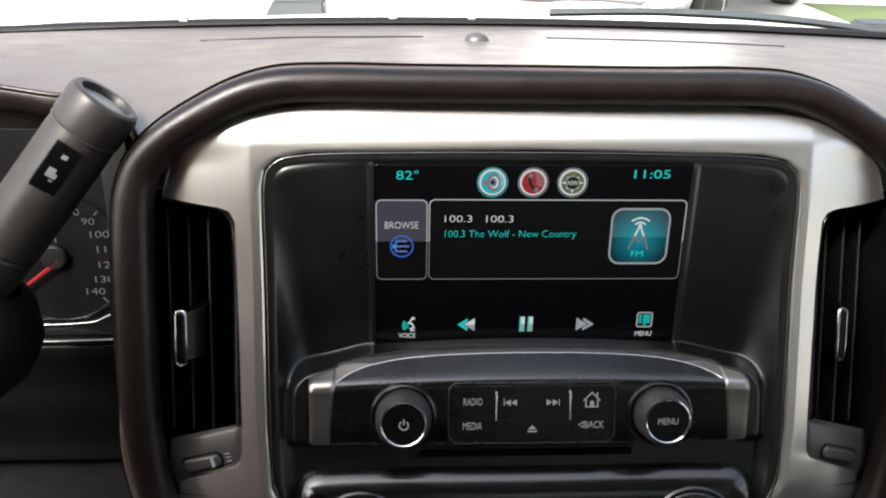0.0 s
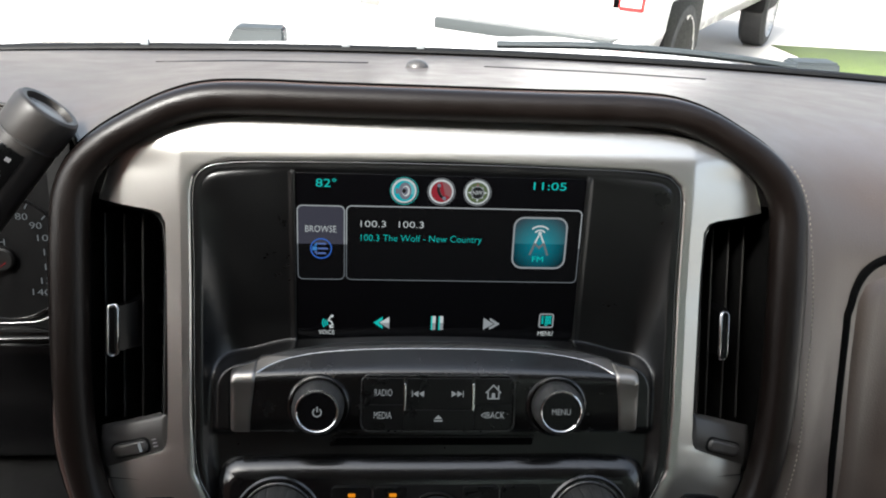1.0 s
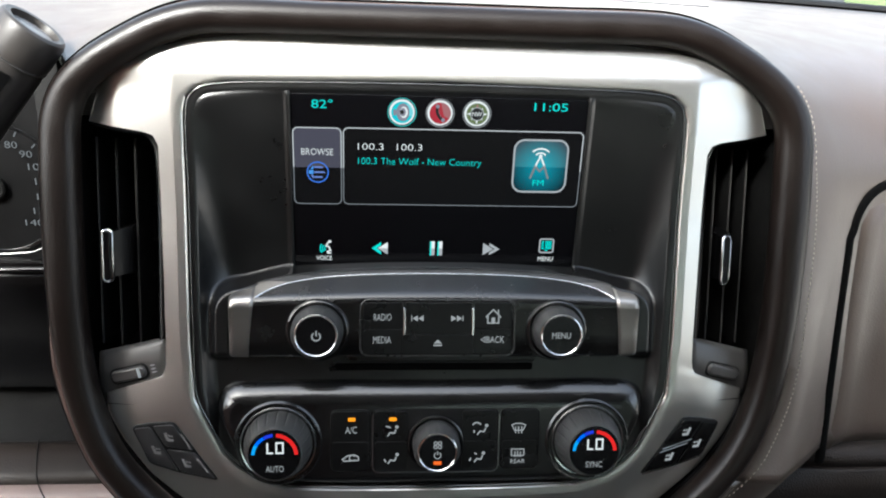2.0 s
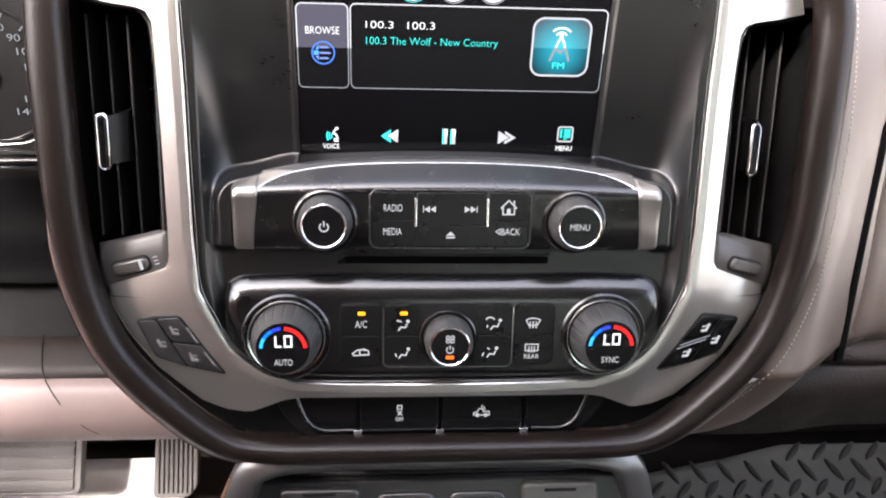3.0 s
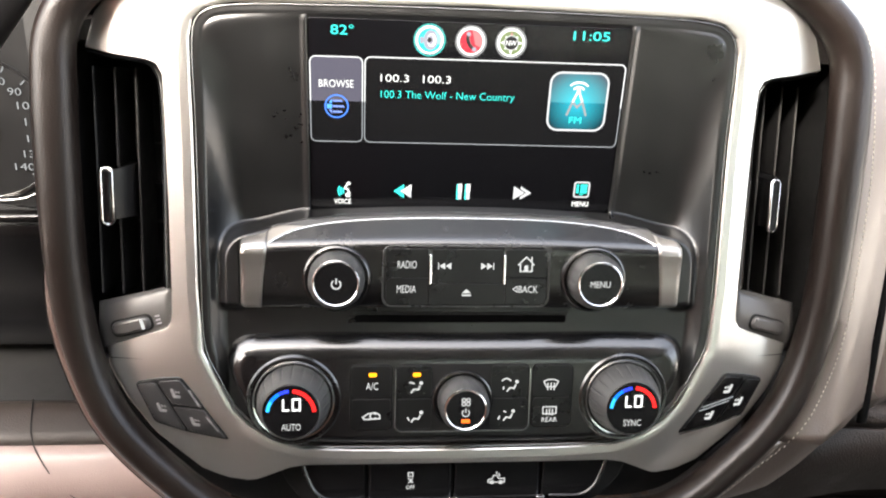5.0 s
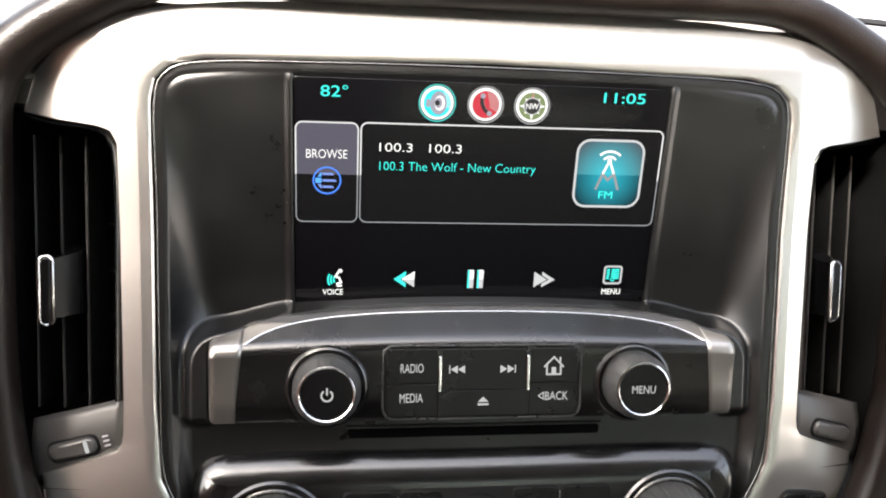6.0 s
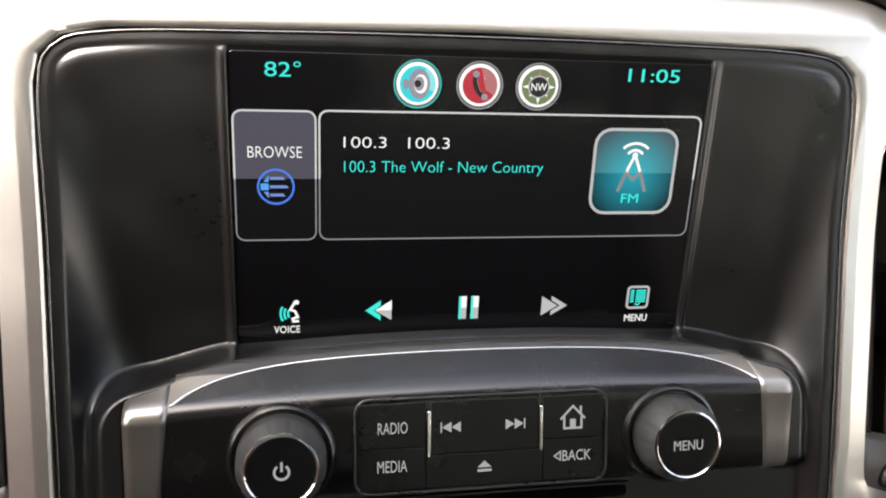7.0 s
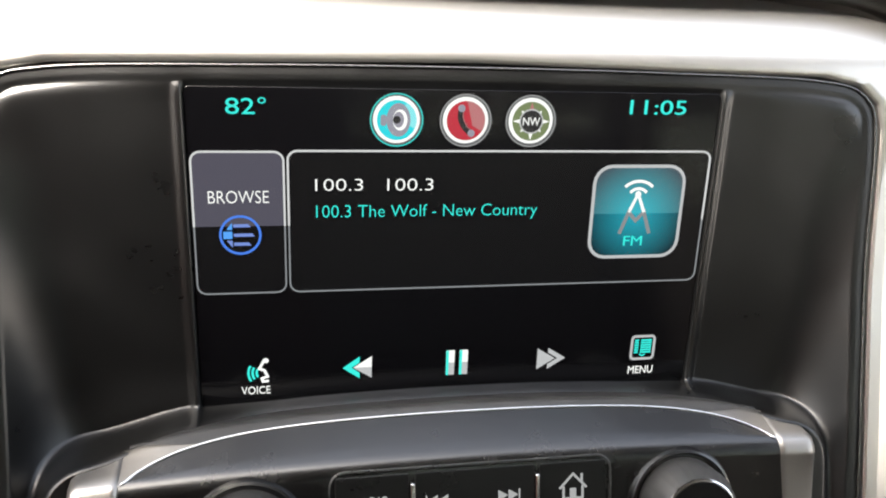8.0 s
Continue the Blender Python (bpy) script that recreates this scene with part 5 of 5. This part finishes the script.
# ---- seat heater switches in the frame's lower wings ----
for sign, label in ((-1, "dark three-key seat heater switch for the driver"), (1, "gloss black seat heater switch for the passenger")):
    seat = thing("seat_heater_switch", FACE, label, "switch")

    def wing(u, v, lift):
        d = 0.85 * max(0.0, (u - 146) * 0.80 + (-88 - v) * 0.52)
        return -0.24 * max(0, d - 5.5) + facet(u, v) + lift

    def slab(name, shape, low, high, mat, lab=""):
        """A flat key that follows the tilted wing, with a soft upper edge."""
        cx, cy = (sum(p[k] for p in shape) / len(shape) for k in (0, 1))
        loops = []
        for inset, lift in ((0.0, low), (0.0, high - 0.7), (0.35, high - 0.15), (1.0, high)):
            loop = []
            for x, y in shape:
                r = math.hypot(x - cx, y - cy)
                k = 1 - inset / r
                loop.append((sign * (cx + (x - cx) * k), cy + (y - cy) * k, wing(x, y, lift)))
            loops.append(loop)
        n = len(shape)
        verts = [p for loop in loops for p in loop]
        faces = [tuple(range(n)), tuple(range(3 * n, 4 * n))]
        faces += [(r * n + i, r * n + (i + 1) % n, (r + 1) * n + (i + 1) % n, (r + 1) * n + i) for r in range(3) for i in range(n)]
        return solid(name, verts, faces, mat, seat, lab, angle=35)

    slab("switch_body", rounded([(185, -105.6), (172, -102.6), (158.5, -101), (132.4, -139.6), (156, -135.8), (175.4, -130)], 3), -8, 0.5, DEEP)
    mat = PIANO if sign > 0 else OUTLETGREY
    for shape in ([(171.6, -104.0), (159, -102.2), (146.8, -119.2), (164.2, -117.6)], [(183.6, -106.2), (173.2, -104.6), (165.4, -118.8), (157.2, -134.2), (174.4, -128.8)], [(164.2, -119.2), (146, -120.6), (134.2, -138), (155.6, -134.4)]):
        slab("heater_key", rounded(shape, 2.2), -6, 1.5, mat)

    def strokes(name, lines, width, m, lab="", lift=1.75):
        ob = ribbon(name, [[(sign * x, y) for x, y in ln] for ln in lines], width, 0, m, seat, lab)
        for v in ob.data.vertices:
            v.co.z += wing(abs(v.co.x / MM), v.co.y / MM, lift) * MM

    if sign > 0:
        strokes("divider", [[(146.3, -122.2), (166, -116.4)]], 0.7, TRIMGREY, "thin grey divider")
        strokes("divider", [[(144.6, -124.6), (163.4, -119.0)]], 0.7, TRIMGREY, "thin grey divider")
        strokes("lower_edge", [[(134.2, -139.6), (155.8, -135.4), (174.8, -129.6)]], 0.7, CHROME, "bright lower edge", 0.9)
    else:
        strokes("light_bar", [[(154.2, -108.2), (148.6, -118.4)]], 1.1, DIMPRINT, "pale strip of indicator lights")
        strokes("light_bar", [[(145.2, -124.4), (138.8, -133.6)]], 1.1, DIMPRINT, "pale strip of indicator lights")
    for x, y in ((161.6, -110.6), (170.0, -119.6), (151.6, -127.8)):
        pen = LEGEND if sign > 0 else DIMPRINT
        strokes("legend", [[(x - 2.6, y - 2.2), (x + 0.9, y - 2.0), (x + 2.4, y + 2.6)]], 1.7, pen)
        strokes("legend", [[(x - 2.2, y + 0.2), (x - 1.2, y + 1.2)]], 0.9, pen)
        strokes("legend", [[(x - 0.6, y + 0.2), (x + 0.4, y + 1.4)]], 0.9, pen)

# ---- air vents ----
for sign in (-1, 1):
    vent = thing("air_vent", FACE, "upright black air vent with chrome-tipped vane lever", "air vent", group="dashboard air vents")
    u0, u1 = 158, 216
    box = [(u0, 82), (u1, 82), (u1, -92), (u0, -92)]
    verts = [(sign * x, y, z) for z in (-4, -75) for x, y in box]
    verts = [(x, y, z - (10 if abs(x) > 200 and z > -10 else 0)) for x, y, z in verts]
    solid("housing", verts, [(0, 1, 5, 4), (1, 2, 6, 5), (2, 3, 7, 6), (3, 0, 4, 7), (4, 5, 6, 7)], DEEP, vent)
    for u, w in ((182.5, -24), (194, -25), (206, -27)) if sign < 0 else ((179, -24), (190, -25), (201, -27)):
        verts = []
        for y in (69, -58):
            verts += [(sign * (u - 0.7), y, w), (sign * (u + 0.7), y, w), (sign * (u + 1.4), y, w - 34), (sign * (u - 0.2), y, w - 34)]
        slat = solid("slat", verts, [(0, 1, 5, 4), (1, 2, 6, 5), (2, 3, 7, 6), (3, 0, 4, 7), (0, 1, 2, 3), (4, 5, 6, 7)], DEEP, vent)
        # Paler strip paints the highlight that runs down the slat's front edge.
        sweep("slat_gleam", [(sign * u, 69, w + 0.2), (sign * u, -58, w + 0.2)], oval(0.55, 0.4, 8), CLOSER, slat, "thin paler strip drawn as light on the slat's edge", up=(1, 0, 0))
    for y in (50, 26, 2, -22):
        block("cross_vane", (min(sign * 160, sign * 214), y - 0.6, -74), (max(sign * 160, sign * 214), y + 0.6, -58), DEEP, vent, bevel=0)
    verts = []
    tip, far = (-195.0, -184.0) if sign < 0 else (181.0, 188.0)
    for k in (0.0, 0.3, 1.0):
        x = tip + (far - tip) * k
        verts += [(x, -13.5 + 1.5 * k, -6 - 10 * k), (x, 13 + 3 * k, -6 - 10 * k), (x, 17 + 2 * k, -46), (x, -15, -46)]
    lever = solid("vane_lever", verts, [(0, 1, 2, 3), (8, 9, 10, 11)] + [(r * 4 + k, r * 4 + (k + 1) % 4, (r + 1) * 4 + (k + 1) % 4, (r + 1) * 4 + k) for r in (0, 1) for k in range(4)], PIANO, vent, "gloss black vane lever")
    loop = [(tip + px, py, -3.0 - 0.012 * py * py - (1.5 if px > 0 else 0)) for px, py in rrect(-2.6, -15.5, 2.8, 15.0, 2.7, 6)]
    sweep("lever_tip", loop, oval(0.95, 1.3, 10), CHROME, lever, "bright chrome rim of the lever", closed=True)
    plate("lever_face", [[(tip + px, py) for px, py in rrect(-2.0, -14.8, 2.2, 14.4, 2.0)]], -9, -4.2, PIANO, lever, "gloss black lever face", bevel=0.6)
    lip = [(sign * 204, 77, -15), (sign * 190, 74, -12), (sign * 172, 71.5, -7), (sign * 168, 69.0, -5.5), (sign * 165.4, 64, -5.2), (sign * 164.6, -50, -5.2)]
    sweep("inner_lip", smooth(lip, False, 4), oval(1.6, 2.6, 8), BLACK, vent)
    grid = []
    for r in range(9):
        y = -50 - 30 * r / 8
        grid.append([(sign * x, y - 0.26 * (x - 164), -8 - 0.20 * (x - 162) + 3 * math.sin(math.pi * r / 8)) for x in np.linspace(163, 205, 11)])
    shelf = sheet("closer_plate", grid, CLOSER, vent, "sloping satin plate of the vent closer", thick=2)
    lay = Matrix.Translation((sign * 0.1855, -0.0730, -0.0106)) @ Matrix.Rotation(radians(-sign * 15), 4, "Z") @ Matrix.Rotation(radians(sign * 11), 4, "Y")
    well = plate("wheel_well", [rrect(-12.6, -5.0, 12.6, 5.0, 4)], -3, 1.2, DEEP, vent, "dark slot of the thumb wheel", bevel=0.3)
    wheel = plate("thumb_wheel", [rrect(-11.4, -3.9, 11.4, 3.9, 3.4)], -3, 3.6, CLOSER, vent, "satin grey thumb wheel", bevel=1.8, segments=4)
    for piece in (well, wheel):
        piece.matrix_basis = lay
    if sign < 0:
        mark = plate("wheel_mark", [rrect(6.4, -3.0, 8.4, 3.0, 0.8)], 3.4, 3.8, LEGEND, vent, "white position mark", bevel=0.1)
        mark.matrix_basis = lay
        for k in range(3):
            dash_mark = plate("scale_mark", [rrect(14.6, -2.4 + 2.2 * k, 17.4, -1.6 + 2.2 * k, 0.3)], 0.9, 1.5, PRINT, vent, bevel=0.1)
            dash_mark.matrix_basis = lay

# ---- floor console with power outlets ----
console = thing("floor_console", CAB, "black floor console with satin rim and a front tray", "console")
arm = [(0, -96, 984), (70, -96, 984), (106, -98, 982), (122, -101, 974), (131, -106, 952), (136.6, -109.6, 930), (138.2, -111.6, 924), (140.2, -116, 917.5), (143, -124, 913.5), (150, -150, 907), (158, -200, 900), (168, -300, 896), (176, -420, 894)]
path = smooth([(-x, y, z) for x, y, z in reversed(arm[1:])] + arm, False, 8)
RIM = relief(vary(material("satin dark grey rim", (0.15, 0.149, 0.146), 0.38, metal=0.85), 40, 0.15), 1600, 0.06, 0.0002)


rows = []
for i, p in enumerate(path):
    p = Vector(p)
    d = (Vector(path[min(i + 1, len(path) - 1)]) - Vector(path[max(i - 1, 0)])).normalized()
    side = d.cross(Vector((0, -0.62, 0.78))).normalized()
    top = side.cross(d).normalized()
    sec = [(-11.5, -18), (-10.6, -9), (-9.0, -3.5), (-7.4, -1.0), (-5.4, 0.2), (0, 0.7), (6.4, 0.4), (8.4, -0.5), (9.6, -2.6), (10.0, -7), (10.2, -16)]
    rows.append([tuple(p + side * s + top * t) for s, t in sec])
sheet("rim", rows, RIM, console, "satin dark grey rim", angle=50)
for s in (-1, 1):
    sheet("side_skirt", [[(s * (x + 9), y + 2, z - 10), (s * (x + 12), y + 6, z - 70), (s * (x + 14), y + 30, 740), (s * (x + 16), y + 40, 600)] for x, y, z in smooth(arm[3:], False, 12)], SIDE, console, "brown console side", thick=3)
    sheet("side_skirt", [[(s * 128, -92, 976), (s * 132, -60, 900), (s * 140, 0, 740), (s * 142, 10, 600)], [(s * 128, 120, 976), (s * 132, 120, 900), (s * 140, 200, 740), (s * 142, 260, 600)]], SIDE, console, "brown console side", thick=3)
sheet("tray_wall", [[(-124, -128, 898), (-122, -118, 848)], [(124, -128, 898), (122, -118, 848)]], DEEP, console, thick=2)
for s in (-1, 1):
    sheet("tray_wall", [[(s * (x - 8), y - 2, z - 8), (s * (x - 11), y - 6, z - 26), (s * (x - 20), y - 10, 846)] for x, y, z in smooth(arm[7:], False, 10)], BLACK, console, thick=1)

# Added strip paints the gleam along the console's left edge.
sweep("edge_gleam", [(-x - 11.2, y + 2, z - 7) for x, y, z in smooth(arm[3:], False, 6)], oval(0.9, 1.8, 8), EDGEGLEAM, console, "thin copper strip drawn as light on the edge")
sheet("tray_wall", [[(-130, -92, 976), (-128, -78, 900)], [(130, -92, 976), (128, -78, 900)]], BLACK, console, thick=1)
block("tray_floor", (-150, -420, 838), (150, -90, 850), DEEP, console, bevel=0)
block("tray_step", (-117, -163, 846), (117, -150, 868), BLACK, console, "rounded tray step", bevel=3)
block("tray_lid", (-115, -300, 850), (112, -168, 874), RIM, console, "satin grey tray lid", bevel=4)
panel_o = thing("outlet_panel", OUTLET, "black outlet panel with two capped sockets and two square covers", "outlet panel")
cushion("panel_body", rounded([(-125, -54), (-125, 10), (126, 12), (128, -54)], 15, 8), -8, -1, lambda v: 3.0, OUTLETGREY, panel_o, steps=5)
for x, top in ((-78.9, 6.8), (78.4, 8.2)):
    m = SOFTBLACK if x < 0 else relief(vary(material("grey rubber cap", (0.050, 0.050, 0.046), 0.36), 60, 0.2), 1500, 0.2, 0.0003)
    slot = rrect(x - 11, 2.5, x + 10.4, 4.7, 0.5)
    cap = cushion("socket_cap", rounded([(x - 25.6, top), (x + 25.6, top), (x + 26.0, -45.6), (x - 25.2, -45.6)], 5.0, 6), -2, 5.4, lambda v: 2.6, m, panel_o, "hinged square socket cap", steps=6)
    plate("hinge_slot", [slot], 5.0, 5.6, DEEP, cap, "dark hinge slot", bevel=0.1)
    sweep("finger_lip", smooth([(x - 15.5, -22, 4.6), (x - 15.3, -29, 5.5), (x - 12, -34, 5.8), (x, -35, 5.8), (x + 12, -34, 5.8), (x + 15.3, -29, 5.5), (x + 15.5, -22, 4.6)], False, 2), oval(1.5, 1.4, 8), m, cap, "raised finger lip")
for x in (-23.4, 24.0):
    cushion("cover_surround", rounded([(x - 19.2, 2.2), (x + 19.2, 2.2), (x + 19.4, -40.4), (x - 19.4, -40.4)], 8.0, 8), -3, 1.3, lambda v: 0.8 + 2.2 * ease(-36, -20, v), SOFTBLACK, panel_o, "raised rounded surround", steps=6)
    plate("cover_gap", [rrect(x - 14.9, -36.2, x + 14.9, -1.8, 6.4)], 0.8, 1.5, DEEP, panel_o, "dark groove round the cover", bevel=0.1)
    cover = cushion("port_cover", rounded([(x - 13.8, -2.4), (x + 13.8, -2.4), (x + 14.2, -35.6), (x - 14.2, -35.6)], 6.0, 7), -2, 4.4, lambda v: 2.8, SOFTBLACK, panel_o, "rounded square port cover", steps=6)
    sweep("finger_lip", smooth([(x - 8, -23, 3.4), (x - 7.8, -28, 4.4), (x - 5, -30.4, 4.7), (x + 5, -30.4, 4.7), (x + 7.8, -28, 4.4), (x + 8, -23, 3.4)], False, 1.5), oval(1.1, 1.0, 8), SOFTBLACK, cover, "raised finger lip")

# ---- driver's footwell ----
brake = thing("brake_pedal", pose(-0.425, 0.162, 0.690, 48), "wide grey rubber brake pedal with level ribs", "pedal")
block("pad", (-90, -40, -14), (68, 38, 0), RIB, brake, bevel=6, segments=3)
for k in range(6):
    block("rib", (-84, -34 + k * 11.4, -1), (60, -24.4 + k * 11.4, 2.2), RIB, brake, bevel=0.8)
plate("pad_border", [rrect(-90, -40, 68, 38, 8), rrect(-86, -36, 63, 34, 6)], -1, 3.0, RIB, brake, bevel=0.8)
block("pedal_arm", (-20, 10, -60), (10, 240, -16), DEEP, brake, bevel=3)
gas = thing("accelerator_pedal", pose(-0.262, 0.177, 0.694, 52), "narrow grey rubber accelerator pedal with upright ribs", "pedal")
plate("pad", [rounded([(-24, -62), (14, -62), (24, -50), (24, 80), (-20, 80)], 7)], -12, 0, RIB, gas, bevel=2)
for k in range(8):
    block("rib", (-19.5 + k * 5.0, -56, -1), (-16.9 + k * 5.0, 78, 2.6), RIB, gas, bevel=0.8)
mat = thing("paper_mat", CAB, "white paper floor mat with printed border on the driver floor", "floor mat")


def paper_z(x, y):
    z = 613 + 4 * noise.noise((x * 0.006, y * 0.008, 0.3)) + 2.0 * noise.noise((x * 0.02, y * 0.02, 4.0))
    return z + 70 * ease(165, 260, y) + 0.10 * max(0, y - 230)


grid = []
for y in np.linspace(-340, 203, 50):
    right = -262 - 3 * math.sin(y * 0.02)
    grid.append([(x, y, paper_z(x, y)) for x in np.linspace(-740, right, 40)])
sheet("paper", grid, PAPER, mat, thick=0.6, angle=80)


def drawn(name, pts, width):
    ob = ribbon(name, [pts], width, 0, INK, mat)
    for v in ob.data.vertices:
        v.co.z += (paper_z(v.co.x / MM, v.co.y / MM) + 0.5) * MM


drawn("border_line", [(x, 166) for x in range(-740, -292, 12)] + [(-292 - 1.4 * k, 166 - 8 * k) for k in range(1, 13)], 1.3)
word = lettering("printed_word", "ied", (-440, -12, -384, 43), 0, INK, mat, slant=0.25)
for v in word.data.vertices:
    v.co.z += (paper_z(v.co.x / MM, v.co.y / MM) + 0.6) * MM
BRACKET = vary(material("brown bracket plastic", (0.13, 0.09, 0.075), 0.45), 30, 0.2)
track = thing("seat_bracket", CAB, "brown plastic bracket with rounded end beside the console", "bracket")
sweep("rail", smooth([(-232, 72, 632), (-235, 40, 640), (-240, -20, 645), (-246, -120, 645), (-248, -260, 640)], False, 10), oval(13, 10, 12), BRACKET, track)
for y in (30, -20):
    block("notch", (-248, y - 6, 646), (-228, y + 6, 657), BRACKET, track, bevel=2)

# ---- passenger's footwell: diamond plate rubber mat ----
rub = thing("rubber_mat", CAB, "black rubber floor mat with raised diamond tread", "floor mat")


def mat_z(x, y):
    return 622 + 100 * ease(130, 420, y) + 0.35 * max(0, y - 190)


def mat_end(x):
    """How far forward the mat reaches."""
    return min(202, 175 + 0.165 * (x - 286))


sheet("mat_base", [[(x, -3 + (mat_end(x) + 3) * k / 23, mat_z(x, -3 + (mat_end(x) + 3) * k / 23)) for x in np.linspace(165, 760, 26)] for k in range(24)], RUBBER, rub, thick=8, angle=80)
# Darker rubber here puts the slots' shade into the colour.
block("groove_floor", (165, -300, 608), (760, -2, 613), LUGRUBBER, rub, "sunken groove floor, darkened for the shade in the slots", bevel=0)
lump = bmesh.new()
bmesh.ops.create_uvsphere(lump, u_segments=10, v_segments=6, radius=1.0)
for v in lump.verts:
    v.co = Vector((v.co.x * 0.0168, v.co.y * 0.0042 * (1 - 0.35 * abs(v.co.x) ** 2), max(-0.002, min(0.0034, v.co.z * 0.0046))))
lump_mesh = bpy.data.meshes.new("tread_lug")
lump.to_mesh(lump_mesh)
lump.free()
lump_mesh.materials.append(LUGRUBBER)
lump_mesh.polygons.foreach_set("use_smooth", [True] * len(lump_mesh.polygons))
for r in range(-2, 7):
    for c in range(-5, 16):
        y = 66 + r * 21.4
        x = 328 - 11.2 * r + c * 33.8
        if x < 180 or x > 745 or y > mat_end(x) - 5:
            continue
        lug = new("tread_lug", lump_mesh)
        slope = (mat_z(x, y + 5) - mat_z(x, y - 5)) / 10
        lug.matrix_world = Matrix.Translation((x * MM, y * MM, (mat_z(x, y) + 0.6) * MM)) @ Matrix.Rotation(math.atan(slope), 4, "X") @ Matrix.Rotation(radians(-64 if r % 2 else 45), 4, "Z")
        lug.parent = rub
for k in range(43):
    block("groove_rib", (172 + k * 13.4, -140, 615), (180 + k * 13.4, -3, 622.5), RUBBER, rub, bevel=1.2)

# ---- windscreen base, bonnet and what stands outside ----
cowl = thing("windscreen_base", CAB, "black lower windscreen edge with small clips", "windscreen trim", kind="structure")


def base_z(x):
    return 1231.5 - 0.00005 * (x - 60) ** 2


sweep("black_band", [(x, 535, base_z(x) - 3) for x in range(-900, 901, 50)], oval(10, 4.5, 10), DEEP, cowl)
for x in (-318, -82, 8):
    block("clip", (x - 5, 528, base_z(x)), (x + 5, 536, base_z(x) + 7), TRIMGREY, cowl, "small grey clip", bevel=2)
hood = thing("bonnet", CAB, "broad white truck bonnet seen through the windscreen", "bonnet")


def hood_z(x, y):
    return 1207 - 0.14 * (y - 700) - 0.00010 * x * x - 0.00005 * max(0, y - 1300) ** 2 + 12 * ease(260, 380, abs(x)) * ease(900, 560, abs(x))


sheet("bonnet_skin", [[(x, y, hood_z(x, y)) for x in np.linspace(-860, 860, 44)] for y in np.linspace(640, 1900, 24)], PAINT, hood, thick=3, angle=80)
for s in (-1, 1):
    sheet("fender", [[(s * 860, y, hood_z(860, y)), (s * 900, y, 1000), (s * 920, y, 700), (s * 900, y, 380)] for y in (640, 1100, 1500, 1900)], PAINT, hood, "white front wing", thick=3)
    wheel = lathe("wheel", [(150, -130), (360, -128), (392, -95), (396, 0), (392, 95), (360, 128), (300, 132)], 0, 0, TYRE, hood, "black tyre", 32)
    wheel.matrix_basis = Matrix.Translation((s * 0.76, 1.3, 0.397)) @ Matrix.Rotation(radians(90), 4, "Y")
for x in (-214, 592):
    jet = thing("washer_vent", pose(x * MM, 0.70, hood_z(x, 700) * MM), "grey ribbed rubber block at the bonnet's rear edge", "washer vent")
    bm = bmesh.new()
    bmesh.ops.create_cube(bm, size=1.0)
    for v in bm.verts:
        v.co = Vector((v.co.x * (84 if v.co.z < 0 else 66) + (6 if v.co.z > 0 else 0), v.co.y * 40 + (6 if v.co.z > 0 else 0), 20 if v.co.z > 0 else -8))
    bmesh.ops.bevel(bm, geom=bm.edges[:], offset=3, segments=2, affect="EDGES")
    part("block", bm, VENTGREY, jet)
wiper = thing("wiper", CAB, "dark wiper blade parked at the windscreen base", "wiper")
sweep("blade", smooth([(110, 600, 1228), (250, 604, 1230), (420, 606, 1222), (520, 606, 1212)], False, 20), oval(7, 5, 8), VENTGREY, wiper)

# a parked white pickup ahead
HEAD = Matrix.Translation((1.96, 4.98, 0)) @ Matrix.Rotation(-math.atan2(0.556, 0.831), 4, "Z")
pickup = thing("pickup_truck", HEAD, "white pickup truck parked ahead on the concrete", "truck")


body = []
for y in (-950, -940, -900, -300, 300, 2600, 4300, 4420):
    k = 0.0 if y > -945 else 20
    body.append([(-k, y, 520), (30 - k, y, 640), (40 - k, y, 860), (20 - k, y, 1060), (-60 - k, y, 1120), (-1000, y, 1130), (-1880 + k, y, 1120), (-1990 + k, y, 1060), (-2010 + k, y, 860), (-2000 + k, y, 640), (-1970 + k, y, 520)])
sheet("body_shell", body, PAINT, pickup, thick=20, angle=40)
block("tailgate", (-1800, -965, 560), (-170, -930, 1110), PAINT, pickup, bevel=12)
block("rear_bumper", (-1990, -1130, 470), (30, -940, 640), PAINT, pickup, bevel=25)
block("corner_panel", (-180, -962, 560), (28, -938, 810), PAINT, pickup, bevel=8)
# Dark bar along the rear face of the bumper.
block("bumper_bar", (-1260, -1142, 585), (-90, -1000, 655), VENTGREY, pickup, "dark bar across the rear bumper", bevel=8)
block("tail_lamp", (-130, -975, 800), (20, -900, 1080), LAMPRED, pickup, "red tail lamp", bevel=12)
block("lamp_lens", (-116, -984, 825), (6, -960, 1050), LAMPWHITE, pickup, "clear reversing lens", bevel=6)
block("cab_shell", (-1900, 1400, 1120), (-80, 3200, 1800), PAINT, pickup, bevel=120)
for y in (0, 3700):
    wheel = lathe("wheel", [(150, -130), (360, -128), (392, -95), (396, 0), (392, 95), (360, 128), (300, 132)], 0, 0, TYRE, pickup, "black tyre on an alloy wheel", 40)
    wheel.matrix_basis = Matrix.Translation((-0.08, y * MM, 0.398)) @ Matrix.Rotation(radians(90), 4, "Y")
    hub = lathe("rim", [(300, 130), (285, 118), (120, 90), (60, 100), (0.1, 104)], 0, 0, ALLOY, wheel, "silver alloy rim", 40, 6, 60, (100, 125))
    cover = block("arch_lining", (-420, y - 470, 380), (45, y + 470, 860), DEEP, pickup, bevel=60)
